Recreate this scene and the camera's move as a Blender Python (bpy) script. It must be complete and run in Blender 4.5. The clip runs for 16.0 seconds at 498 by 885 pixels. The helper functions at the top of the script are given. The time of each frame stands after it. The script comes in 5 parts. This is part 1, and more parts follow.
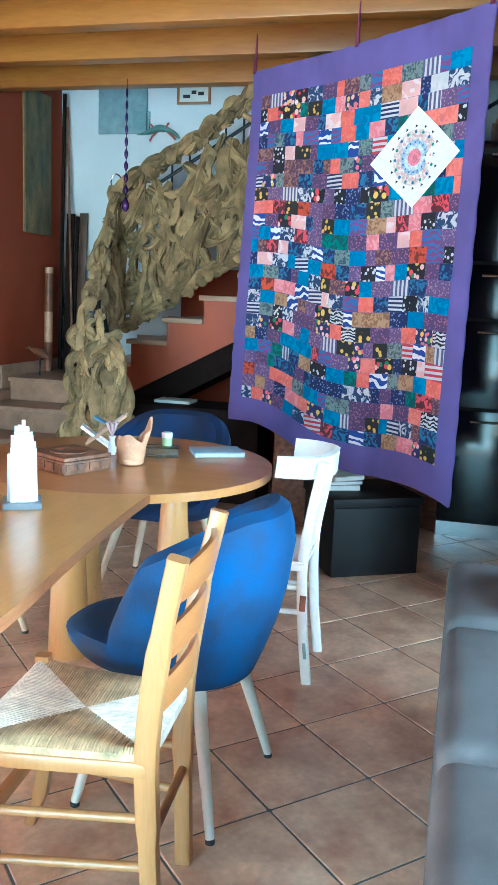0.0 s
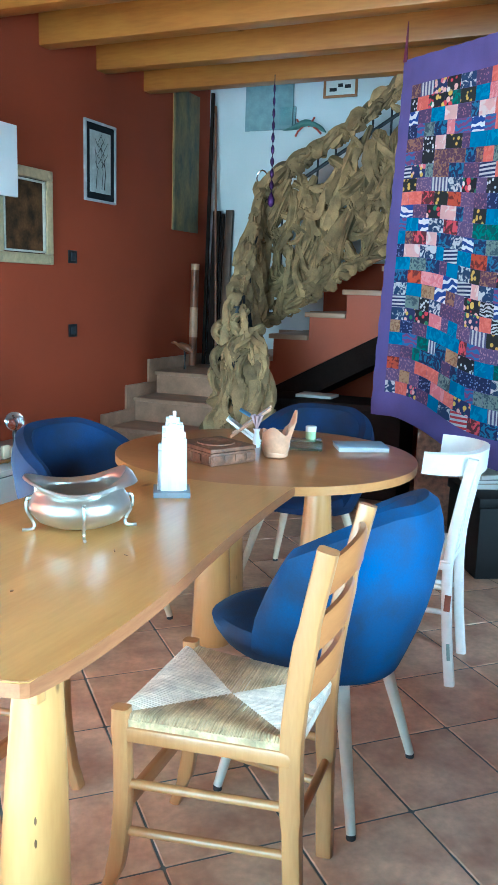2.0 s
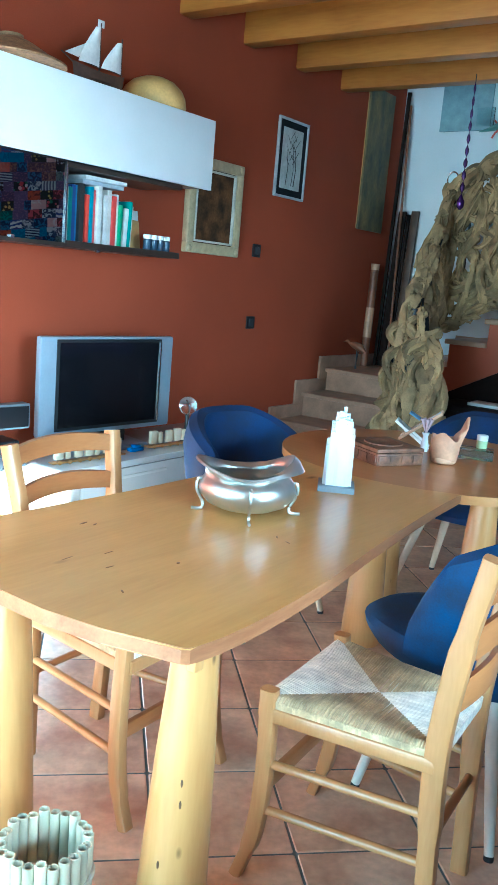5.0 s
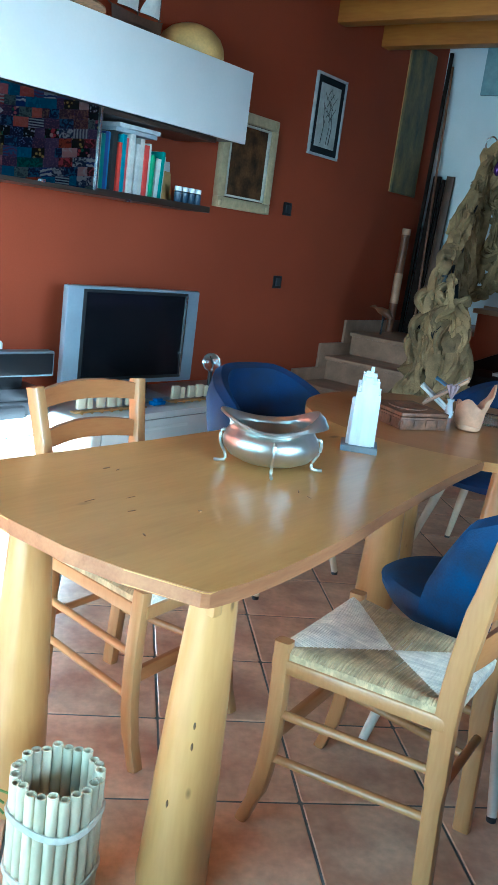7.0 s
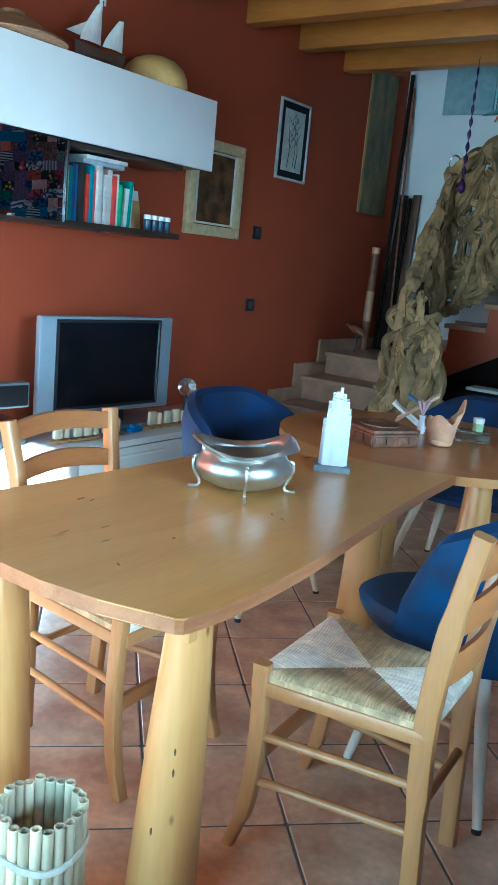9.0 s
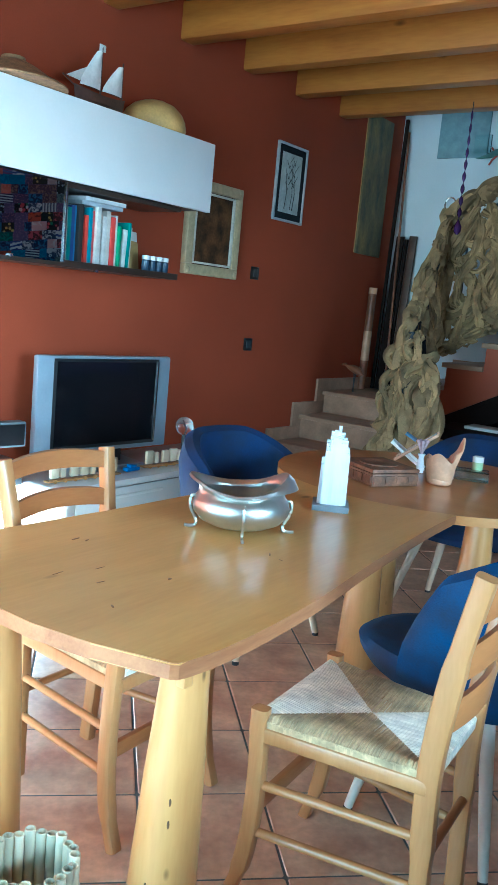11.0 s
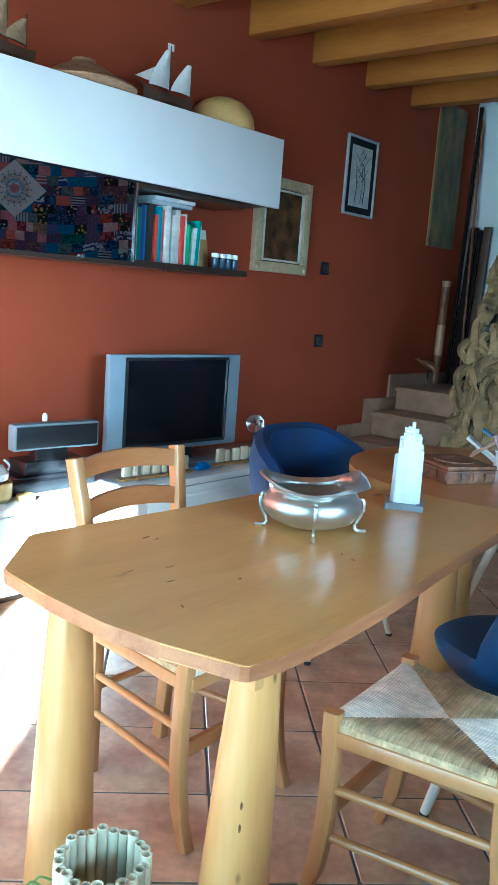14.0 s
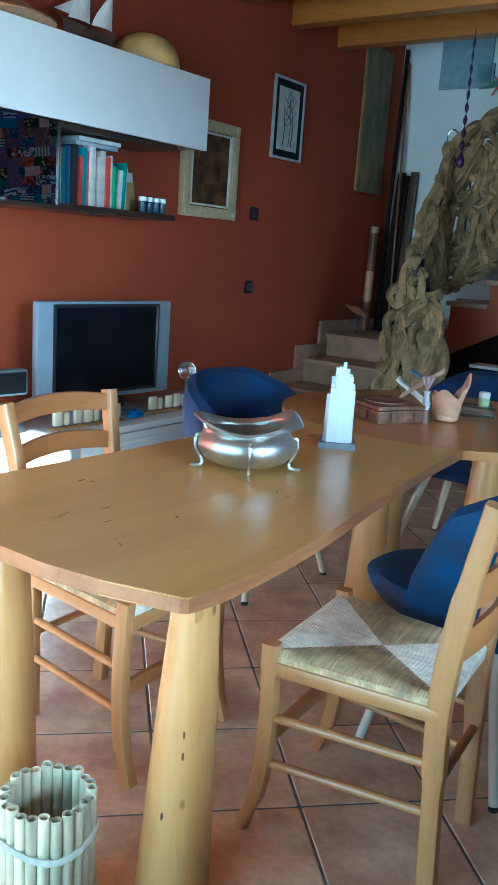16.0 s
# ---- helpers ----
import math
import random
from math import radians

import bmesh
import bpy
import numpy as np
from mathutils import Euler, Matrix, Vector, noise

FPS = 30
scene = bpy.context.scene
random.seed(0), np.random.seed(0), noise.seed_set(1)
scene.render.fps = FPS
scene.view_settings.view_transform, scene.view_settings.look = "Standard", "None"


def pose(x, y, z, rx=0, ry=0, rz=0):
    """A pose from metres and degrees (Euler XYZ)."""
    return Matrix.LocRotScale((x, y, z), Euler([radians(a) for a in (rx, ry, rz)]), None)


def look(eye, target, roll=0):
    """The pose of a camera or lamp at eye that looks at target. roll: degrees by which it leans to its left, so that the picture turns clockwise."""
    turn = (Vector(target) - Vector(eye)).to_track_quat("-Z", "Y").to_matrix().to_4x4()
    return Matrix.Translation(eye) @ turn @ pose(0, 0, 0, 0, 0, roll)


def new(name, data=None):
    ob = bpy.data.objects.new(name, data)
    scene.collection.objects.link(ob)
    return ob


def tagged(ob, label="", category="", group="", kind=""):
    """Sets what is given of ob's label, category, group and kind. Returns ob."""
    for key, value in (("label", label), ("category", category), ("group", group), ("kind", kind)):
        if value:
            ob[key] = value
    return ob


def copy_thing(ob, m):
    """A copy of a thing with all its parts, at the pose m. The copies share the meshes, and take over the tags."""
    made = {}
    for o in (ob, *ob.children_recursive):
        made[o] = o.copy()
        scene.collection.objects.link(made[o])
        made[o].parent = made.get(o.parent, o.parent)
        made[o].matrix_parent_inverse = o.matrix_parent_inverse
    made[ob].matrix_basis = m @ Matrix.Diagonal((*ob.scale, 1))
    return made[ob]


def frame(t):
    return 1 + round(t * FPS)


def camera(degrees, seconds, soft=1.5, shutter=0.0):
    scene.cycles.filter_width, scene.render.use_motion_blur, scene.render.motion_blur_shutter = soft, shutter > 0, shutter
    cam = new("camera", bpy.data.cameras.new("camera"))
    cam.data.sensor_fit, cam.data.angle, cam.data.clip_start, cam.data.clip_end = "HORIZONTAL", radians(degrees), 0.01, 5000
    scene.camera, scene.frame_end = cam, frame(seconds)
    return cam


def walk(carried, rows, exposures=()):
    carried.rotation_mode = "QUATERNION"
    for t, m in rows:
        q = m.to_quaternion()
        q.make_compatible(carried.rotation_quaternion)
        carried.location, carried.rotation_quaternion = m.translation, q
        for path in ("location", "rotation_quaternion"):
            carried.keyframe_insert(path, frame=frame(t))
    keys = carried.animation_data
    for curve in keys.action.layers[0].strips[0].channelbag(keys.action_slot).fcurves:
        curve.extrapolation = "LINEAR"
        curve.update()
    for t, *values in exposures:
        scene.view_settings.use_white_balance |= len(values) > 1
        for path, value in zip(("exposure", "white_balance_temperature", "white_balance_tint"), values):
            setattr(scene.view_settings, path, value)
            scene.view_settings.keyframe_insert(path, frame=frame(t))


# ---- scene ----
cam = camera(33.3, 16.0)
PATH = [
    (0, (-0.021, -0.021, 1.378), (-0.501, 1.89, 1.038), 2.3),
    (0.5, (-0.027, -0.025, 1.376), (-0.562, 1.867, 1.013), 2.6),
    (1, (-0.034, -0.029, 1.372), (-0.599, 1.852, 0.995), 3.0),
    (1.5, (-0.043, -0.031, 1.374), (-0.725, 1.818, 1.029), 2.7),
    (2, (-0.05, -0.028, 1.368), (-0.837, 1.775, 1.007), 1.7),
    (2.5, (-0.047, -0.023, 1.365), (-0.879, 1.758, 0.998), 0.4),
    (3, (-0.043, -0.027, 1.365), (-0.949, 1.716, 0.99), -0.5),
    (3.5, (-0.044, -0.032, 1.362), (-1.003, 1.689, 1.014), 0.3),
    (4, (-0.067, -0.019, 1.347), (-1.018, 1.719, 1.07), 3.0),
    (4.5, (-0.065, -0.063, 1.357), (-1.006, 1.677, 1.065), 4.6),
    (5, (-0.058, -0.058, 1.356), (-1.178, 1.554, 0.972), 4.9),
    (5.2, (-0.061, -0.052, 1.352), (-1.209, 1.533, 0.941), 4.8),
    (7.3, (-0.072, -0.075, 1.325), (-1.196, 1.507, 0.839), 7.8),
    (7.5, (-0.067, -0.08, 1.328), (-1.178, 1.506, 0.83), 7.6),
    (8, (-0.054, -0.074, 1.33), (-1.168, 1.51, 0.831), 6.7),
    (8.5, (-0.043, -0.069, 1.336), (-1.159, 1.521, 0.86), 6.1),
    (9, (-0.036, -0.071, 1.345), (-1.149, 1.537, 0.925), 5.5),
    (9.2, (-0.036, -0.069, 1.345), (-1.14, 1.553, 0.96), 5.8),
    (11.3, (-0.055, -0.04, 1.336), (-1.184, 1.578, 1.01), 5.3),
    (11.5, (-0.067, -0.02, 1.332), (-1.196, 1.597, 1.0), 5.2),
    (12, (-0.067, -0.02, 1.334), (-1.195, 1.597, 0.999), 5.1),
    (12.5, (-0.064, -0.026, 1.337), (-1.195, 1.587, 0.993), 5.2),
    (13, (-0.066, -0.025, 1.336), (-1.222, 1.57, 0.987), 5.4),
    (13.5, (-0.063, -0.026, 1.335), (-1.273, 1.525, 0.976), 4.6),
    (14, (-0.065, -0.023, 1.334), (-1.325, 1.491, 0.987), 4.2),
    (14.5, (-0.065, -0.031, 1.338), (-1.367, 1.445, 0.981), 4.5),
    (15, (-0.064, -0.025, 1.327), (-1.389, 1.42, 0.932), 4.1),
    (15.5, (-0.065, -0.028, 1.32), (-1.289, 1.5, 0.911), 4.3),
    (16, (-0.059, -0.036, 1.308), (-1.171, 1.565, 0.859), 4.0),
]
EXPOSURES = [(t, stops, 4550 if t < 1 else 4400 if t < 4 else 4300, -14) for t, stops in ((0.0, 4.82), (2.0, 4.58), (3.5, 4.4), (4.5, 4.3), (5.0, 4.4), (7.3, 3.83), (9.0, 3.8), (11.5, 4.12), (13.0, 4.03), (14.5, 3.78), (15.5, 3.52), (16.0, 3.62))]
walk(cam, [(t, look(eye, target, roll)) for t, eye, target, roll in PATH], EXPOSURES)

# ---- world, sun, window and fill light ----
SUN_EL, SUN_AZ = radians(23), radians(144)      # azimuth clockwise from +y: the sun stands to the south-east
world = bpy.data.worlds.new("sky")
scene.world = world
world.use_nodes = True
wn = world.node_tree
sky = wn.nodes.new("ShaderNodeTexSky")
sky.sky_type, sky.sun_disc, sky.sun_elevation, sky.sun_rotation = "NISHITA", False, SUN_EL, SUN_AZ
wn.links.new(sky.outputs[0], wn.nodes["Background"].inputs[0])
wn.nodes["Background"].inputs[1].default_value = 0.02
sun = new("sun", bpy.data.lights.new("sun", "SUN"))
sun.data.energy, sun.data.angle, sun.data.color = 5.0, radians(0.6), (1.0, 0.95, 0.86)
sun.matrix_world = look((6 * math.sin(SUN_AZ), 6 * math.cos(SUN_AZ), 6 * math.tan(SUN_EL)), (0, 0, 0))


def area_lamp(name, eye, target, sx, sy, watts, color, spread=180):
    lamp = new(name, bpy.data.lights.new(name, "AREA"))
    lamp.data.shape, lamp.data.size, lamp.data.size_y = "RECTANGLE", sx, sy
    lamp.data.energy, lamp.data.color = watts, color
    lamp.data.spread = radians(spread)
    lamp.matrix_world = look(eye, target)
    return lamp


area_lamp("south_window_light", (-1.7, -1.28, 1.1), (-2.2, 3, 0.6), 2.7, 2.0, 7.5, (0.68, 0.93, 0.97))
# Fill lamp added on the east side to brighten floor, sofa and quilt.
area_lamp("east_fill_light", (2.88, 0.7, 1.45), (-0.4, 1.5, 0.1), 2.0, 1.5, 4.4, (0.86, 0.95, 1.0), 76)
# Weak fill added high in the stairwell to lift the white wall.
area_lamp("stairwell_fill", (-3.36, 6.02, 3.65), (-0.8, 6.25, 2.4), 0.7, 0.7, 0.06, (0.78, 0.9, 1.0))


# ---- materials ----
def material(name, color, rough=0.5, metal=0.0, vary=0.15, scale=6.0, bump=0.1, fine=80.0, stretch=(1, 1, 1), rand=0.0, coat=0.0, second=None, spec=0.5):
    """A principled material with cloudy variation, a fine grain and a slight relief, in object metres."""
    m = bpy.data.materials.new(name)
    m.use_nodes = True
    t = m.node_tree
    n, l, b = t.nodes, t.links, t.nodes["Principled BSDF"]
    co = n.new("ShaderNodeTexCoord")
    mp = n.new("ShaderNodeMapping")
    mp.inputs["Scale"].default_value = stretch
    l.new(co.outputs["Object"], mp.inputs[0])
    if rand:
        inf = n.new("ShaderNodeObjectInfo")
        ml = n.new("ShaderNodeMath")
        ml.operation = "MULTIPLY"
        ml.inputs[1].default_value = 37.0
        l.new(inf.outputs["Random"], ml.inputs[0])
        l.new(ml.outputs[0], mp.inputs["Location"])
    big, small = n.new("ShaderNodeTexNoise"), n.new("ShaderNodeTexNoise")
    big.inputs["Scale"].default_value, big.inputs["Detail"].default_value = scale, 6
    small.inputs["Scale"].default_value, small.inputs["Detail"].default_value = fine, 3
    l.new(mp.outputs[0], big.inputs[0])
    l.new(mp.outputs[0], small.inputs[0])
    ramp = n.new("ShaderNodeMapRange")
    ramp.inputs[1].default_value, ramp.inputs[2].default_value = 0.3, 0.7
    l.new(big.outputs[0], ramp.inputs[0])
    mix = n.new("ShaderNodeMix")
    mix.data_type = "RGBA"
    dark = second or tuple(c * (1 - 2 * vary) for c in color)
    light = color if second else tuple(min(1, c * (1 + vary)) for c in color)
    mix.inputs[6].default_value, mix.inputs[7].default_value = (*dark, 1), (*light, 1)
    l.new(ramp.outputs[0], mix.inputs[0])
    hsv = n.new("ShaderNodeHueSaturation")
    l.new(mix.outputs[2], hsv.inputs["Color"])
    val = n.new("ShaderNodeMapRange")
    val.inputs[1].default_value, val.inputs[2].default_value = 0.25, 0.75
    val.inputs[3].default_value, val.inputs[4].default_value = 1 - vary * 0.6, 1 + vary * 0.6
    l.new(small.outputs[0], val.inputs[0])
    if rand:
        rr = n.new("ShaderNodeMapRange")
        rr.inputs[3].default_value, rr.inputs[4].default_value = 1 - rand, 1 + rand
        l.new(inf.outputs["Random"], rr.inputs[0])
        mu = n.new("ShaderNodeMath")
        mu.operation = "MULTIPLY"
        l.new(rr.outputs[0], mu.inputs[0])
        l.new(val.outputs[0], mu.inputs[1])
        l.new(mu.outputs[0], hsv.inputs["Value"])
    else:
        l.new(val.outputs[0], hsv.inputs["Value"])
    l.new(hsv.outputs[0], b.inputs["Base Color"])
    b.inputs["Metallic"].default_value = metal
    rg = n.new("ShaderNodeMapRange")
    rg.inputs[3].default_value, rg.inputs[4].default_value = rough * 0.8, min(1, rough * 1.2)
    l.new(big.outputs[0], rg.inputs[0])
    l.new(rg.outputs[0], b.inputs["Roughness"])
    b.inputs["Specular IOR Level"].default_value = spec
    b.inputs["Coat Weight"].default_value = coat
    b.inputs["Coat Roughness"].default_value = 0.12
    if bump:
        bp = n.new("ShaderNodeBump")
        bp.inputs["Strength"].default_value, bp.inputs["Distance"].default_value = bump, 0.004
        l.new(small.outputs[0], bp.inputs["Height"])
        l.new(bp.outputs[0], b.inputs["Normal"])
    return m


def islands(m, amount):
    """Gives each loose piece of a mesh a shade of its own."""
    n, l, b = m.node_tree.nodes, m.node_tree.links, m.node_tree.nodes["Principled BSDF"]
    src = b.inputs["Base Color"].links[0].from_socket
    geo, mr, hs = n.new("ShaderNodeNewGeometry"), n.new("ShaderNodeMapRange"), n.new("ShaderNodeHueSaturation")
    mr.inputs[3].default_value, mr.inputs[4].default_value = 1 - amount, 1 + amount
    l.new(geo.outputs["Random Per Island"], mr.inputs[0])
    l.new(mr.outputs[0], hs.inputs["Value"])
    l.new(src, hs.inputs["Color"])
    l.new(hs.outputs[0], b.inputs["Base Color"])
    return m


def wood(name, color, dark, along="y", rough=0.35, coat=0.3, ring=9.0, rand=0.0, knots=0.0, planks=0.0):
    """Lengthwise grain with a few knots, in glued planks of a given width."""
    m = bpy.data.materials.new(name)
    m.use_nodes = True
    t = m.node_tree
    n, l, b = t.nodes, t.links, t.nodes["Principled BSDF"]
    co, mp = n.new("ShaderNodeTexCoord"), n.new("ShaderNodeMapping")
    mp.inputs["Scale"].default_value = {"x": (0.12, 1, 1), "y": (1, 0.12, 1), "z": (1, 1, 0.12)}[along]
    l.new(co.outputs["Object"], mp.inputs[0])
    if rand:
        inf, ml = n.new("ShaderNodeObjectInfo"), n.new("ShaderNodeMath")
        ml.operation = "MULTIPLY"
        ml.inputs[1].default_value = 23.0
        l.new(inf.outputs["Random"], ml.inputs[0])
        l.new(ml.outputs[0], mp.inputs["Location"])
    bands, grain = n.new("ShaderNodeTexNoise"), n.new("ShaderNodeTexNoise")
    bands.inputs["Scale"].default_value, bands.inputs["Detail"].default_value, bands.inputs["Distortion"].default_value = ring, 4, 0.6
    grain.inputs["Scale"].default_value, grain.inputs["Detail"].default_value = ring * 12, 4
    l.new(mp.outputs[0], bands.inputs[0])
    l.new(mp.outputs[0], grain.inputs[0])
    add = n.new("ShaderNodeMath")
    add.operation = "MULTIPLY_ADD"
    add.inputs[1].default_value = 0.4
    l.new(grain.outputs[0], add.inputs[0])
    l.new(bands.outputs[0], add.inputs[2])
    rp = n.new("ShaderNodeMapRange")
    rp.inputs[1].default_value, rp.inputs[2].default_value = 0.5, 0.95
    l.new(add.outputs[0], rp.inputs[0])
    mix = n.new("ShaderNodeMix")
    mix.data_type = "RGBA"
    mix.inputs[6].default_value, mix.inputs[7].default_value = (*color, 1), (*dark, 1)
    l.new(rp.outputs[0], mix.inputs[0])
    out = mix.outputs[2]
    if knots:
        mk = n.new("ShaderNodeMapping")
        mk.inputs["Scale"].default_value = {"x": (0.45, 1, 1), "y": (1, 0.45, 1), "z": (1, 1, 0.45)}[along]
        l.new(co.outputs["Object"], mk.inputs[0])
        vo = n.new("ShaderNodeTexVoronoi")
        vo.inputs["Scale"].default_value = knots
        l.new(mk.outputs[0], vo.inputs[0])
        kr = n.new("ShaderNodeMapRange")
        kr.inputs[1].default_value, kr.inputs[2].default_value, kr.inputs[3].default_value, kr.inputs[4].default_value = 0.02, 0.075, 0.9, 0.0
        l.new(vo.outputs["Distance"], kr.inputs[0])
        mx = n.new("ShaderNodeMix")
        mx.data_type = "RGBA"
        mx.inputs[7].default_value = (*[c * 0.3 for c in dark], 1)
        l.new(kr.outputs[0], mx.inputs[0])
        l.new(out, mx.inputs[6])
        out = mx.outputs[2]
    if planks:
        sep, dv, fl, wn_, mr, hv = (n.new("ShaderNode" + k) for k in ("SeparateXYZ", "Math", "Math", "TexWhiteNoise", "MapRange", "HueSaturation"))
        dv.operation, fl.operation, wn_.noise_dimensions = "DIVIDE", "FLOOR", "1D"
        dv.inputs[1].default_value = planks
        mr.inputs[3].default_value, mr.inputs[4].default_value = 0.86, 1.1
        l.new(co.outputs["Object"], sep.inputs[0])
        l.new(sep.outputs[0], dv.inputs[0])
        l.new(dv.outputs[0], fl.inputs[0])
        l.new(fl.outputs[0], wn_.inputs["W"])
        l.new(wn_.outputs["Value"], mr.inputs[0])
        l.new(mr.outputs[0], hv.inputs["Value"])
        l.new(out, hv.inputs["Color"])
        out = hv.outputs[0]
    l.new(out, b.inputs["Base Color"])
    b.inputs["Roughness"].default_value, b.inputs["Coat Weight"].default_value = rough, coat
    b.inputs["Coat Roughness"].default_value = 0.18
    bp = n.new("ShaderNodeBump")
    bp.inputs["Strength"].default_value, bp.inputs["Distance"].default_value = 0.08, 0.002
    l.new(grain.outputs[0], bp.inputs["Height"])
    l.new(bp.outputs[0], b.inputs["Normal"])
    return m


RED = material("terracotta_red_paint", (0.3, 0.06, 0.024), 0.8, spec=0.2, vary=0.07, scale=1.6, bump=0.12, fine=140)
RED_STAIR = material("orange_red_stair_paint", (0.42, 0.085, 0.03), 0.55, vary=0.08, scale=2, bump=0.12, fine=140)
WHITE_WALL = material("white_plaster", (0.72, 0.75, 0.78), 0.7, vary=0.04, scale=2, bump=0.15, fine=120)
GREY_WALL = material("warm_grey_plaster", (0.24, 0.22, 0.2), 0.7, vary=0.06, scale=2, bump=0.15, fine=120)
TILE = material("terracotta_tile", (0.72, 0.5, 0.33), 0.34, vary=0.24, scale=7, bump=0.14, fine=45, rand=0.06, second=(0.4, 0.22, 0.135), coat=0.25)
TILE.node_tree.nodes["Principled BSDF"].inputs["Coat Roughness"].default_value = 0.3
GROUT = material("grey_grout", (0.13, 0.145, 0.15), 0.9, vary=0.2, fine=200)
STONE = material("pinkish_stone_tile", (0.44, 0.26, 0.165), 0.4, vary=0.15, scale=8, fine=70, rand=0.1)
NOSING = wood("pale_nosing", (0.5, 0.3, 0.18), (0.38, 0.2, 0.11), "x", 0.45, 0.1)
BEAM = wood("varnished_pine_beam", (0.4, 0.165, 0.022), (0.24, 0.075, 0.009), "x", 0.45, 0.15, 6, rand=1, knots=3.6)
CEIL = wood("varnished_pine_ceiling", (0.36, 0.15, 0.03), (0.24, 0.085, 0.015), "y", 0.45, 0.1)
PINE = wood("honey_pine_tabletop", (0.64, 0.365, 0.11), (0.52, 0.27, 0.07), "y", 0.32, 0.22, 9, knots=5.2, planks=0.205)
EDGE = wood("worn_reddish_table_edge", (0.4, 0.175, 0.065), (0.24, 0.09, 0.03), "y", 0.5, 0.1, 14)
PINE_LEG = wood("pale_pine_leg", (0.5, 0.275, 0.09), (0.38, 0.18, 0.05), "z", 0.33, 0.35, 8, knots=10)
CHERRY = wood("reddish_round_tabletop", (0.48, 0.23, 0.075), (0.38, 0.155, 0.04), "x", 0.33, 0.3, 8)
BEECH = wood("honey_beech", (0.45, 0.235, 0.085), (0.36, 0.17, 0.055), "z", 0.35, 0.35, 14)
BEECH_DARK = wood("reddish_beech", (0.4, 0.17, 0.05), (0.3, 0.11, 0.03), "x", 0.35, 0.35, 14)
CREAM_LEG = material("cream_painted_wood", (0.66, 0.56, 0.4), 0.4, vary=0.06, fine=60)
PALE_LEG = material("pale_grey_painted_wood", (0.68, 0.66, 0.58), 0.4, vary=0.06, fine=60)
RUBBER = material("black_rubber", (0.02, 0.02, 0.022), 0.7)
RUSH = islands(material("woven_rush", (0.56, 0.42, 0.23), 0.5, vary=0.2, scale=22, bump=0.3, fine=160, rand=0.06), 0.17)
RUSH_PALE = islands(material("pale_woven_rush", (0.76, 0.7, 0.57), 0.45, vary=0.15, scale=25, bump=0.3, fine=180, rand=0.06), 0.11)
WHITE_CHAIR = material("chipped_white_paint", (0.8, 0.79, 0.75), 0.45, vary=0.06, scale=5, fine=50)
CHIP = material("bare_red_brown_wood", (0.24, 0.09, 0.05), 0.7, vary=0.3)
GREENCHIP = material("grey_green_paint", (0.22, 0.3, 0.28), 0.6, vary=0.3)
WHITE_GLOSS = material("white_lacquer", (0.8, 0.82, 0.84), 0.18, vary=0.02, scale=3, bump=0.02, coat=0.4)
WHITE_MATT = material("white_melamine", (0.8, 0.82, 0.83), 0.35, vary=0.02, scale=3, bump=0.03)
DARKWOOD = wood("wenge_wood", (0.045, 0.03, 0.024), (0.025, 0.016, 0.012), "y", 0.4, 0.15, 10)
BROWNWOOD = wood("mid_brown_wood", (0.24, 0.14, 0.085), (0.15, 0.08, 0.045), "y", 0.4, 0.2, 10)
BLACK = material("black_plastic", (0.012, 0.012, 0.014), 0.35, vary=0.1)
BLACKLEATHER = material("black_lacquer", (0.01, 0.01, 0.011), 0.5, vary=0.2, spec=0.25)
# Near-black: under-stair shade put into the colour; also the dark corner boards.
SHADE_DARKWOOD = material("matt_shade_and_dark_wood", (0.02, 0.012, 0.01), 0.9, vary=0.2, spec=0.1)
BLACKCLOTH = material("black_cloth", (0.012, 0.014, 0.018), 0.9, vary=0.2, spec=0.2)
SCREEN = material("dark_glass_screen", (0.006, 0.006, 0.008), 0.1, vary=0.05, bump=0)
MIRRORGLASS = material("dark_mirror_glass", (0.15, 0.15, 0.155), 0.012, metal=1.0, vary=0.02, bump=0)
SILVERPLASTIC = material("silver_grey_plastic", (0.3, 0.36, 0.43), 0.35, metal=0.35, vary=0.05)
STEEL = material("brushed_steel", (0.6, 0.62, 0.64), 0.25, metal=1.0, vary=0.06)
SILVER = material("tarnished_silver", (0.6, 0.6, 0.56), 0.31, metal=0.92, vary=0.12, scale=9, bump=0.05, fine=30)
IRON = material("black_iron", (0.03, 0.033, 0.04), 0.5, metal=0.6, vary=0.15)
SELENITE = material("white_selenite", (0.74, 0.77, 0.8), 0.35, vary=0.03, scale=20, bump=0.3, fine=90, stretch=(1, 1, 0.15))
SLATE = material("grey_stone_base", (0.2, 0.23, 0.26), 0.5, vary=0.1)
GREYFABRIC = material("slate_grey_fabric", (0.1, 0.1, 0.103), 0.9, vary=0.16, scale=7, bump=0.4, fine=500)
BEIGEFABRIC = material("beige_knit_fabric", (0.5, 0.45, 0.37), 0.95, vary=0.2, scale=40, bump=0.6, fine=300)
HESSIAN = material("brown_hessian", (0.35, 0.232, 0.105), 0.85, vary=0.27, scale=9, bump=0.45, fine=150, rand=0.3)
PURPLE = material("purple_cotton", (0.13, 0.098, 0.315), 0.85, vary=0.1, scale=5, bump=0.25, fine=300)
BAMBOO = material("weathered_bamboo", (0.6, 0.545, 0.385), 0.5, vary=0.22, scale=12, fine=60, rand=0.2, stretch=(1, 1, 0.3))
CORD = material("pale_cord", (0.62, 0.6, 0.52), 0.8, vary=0.2)
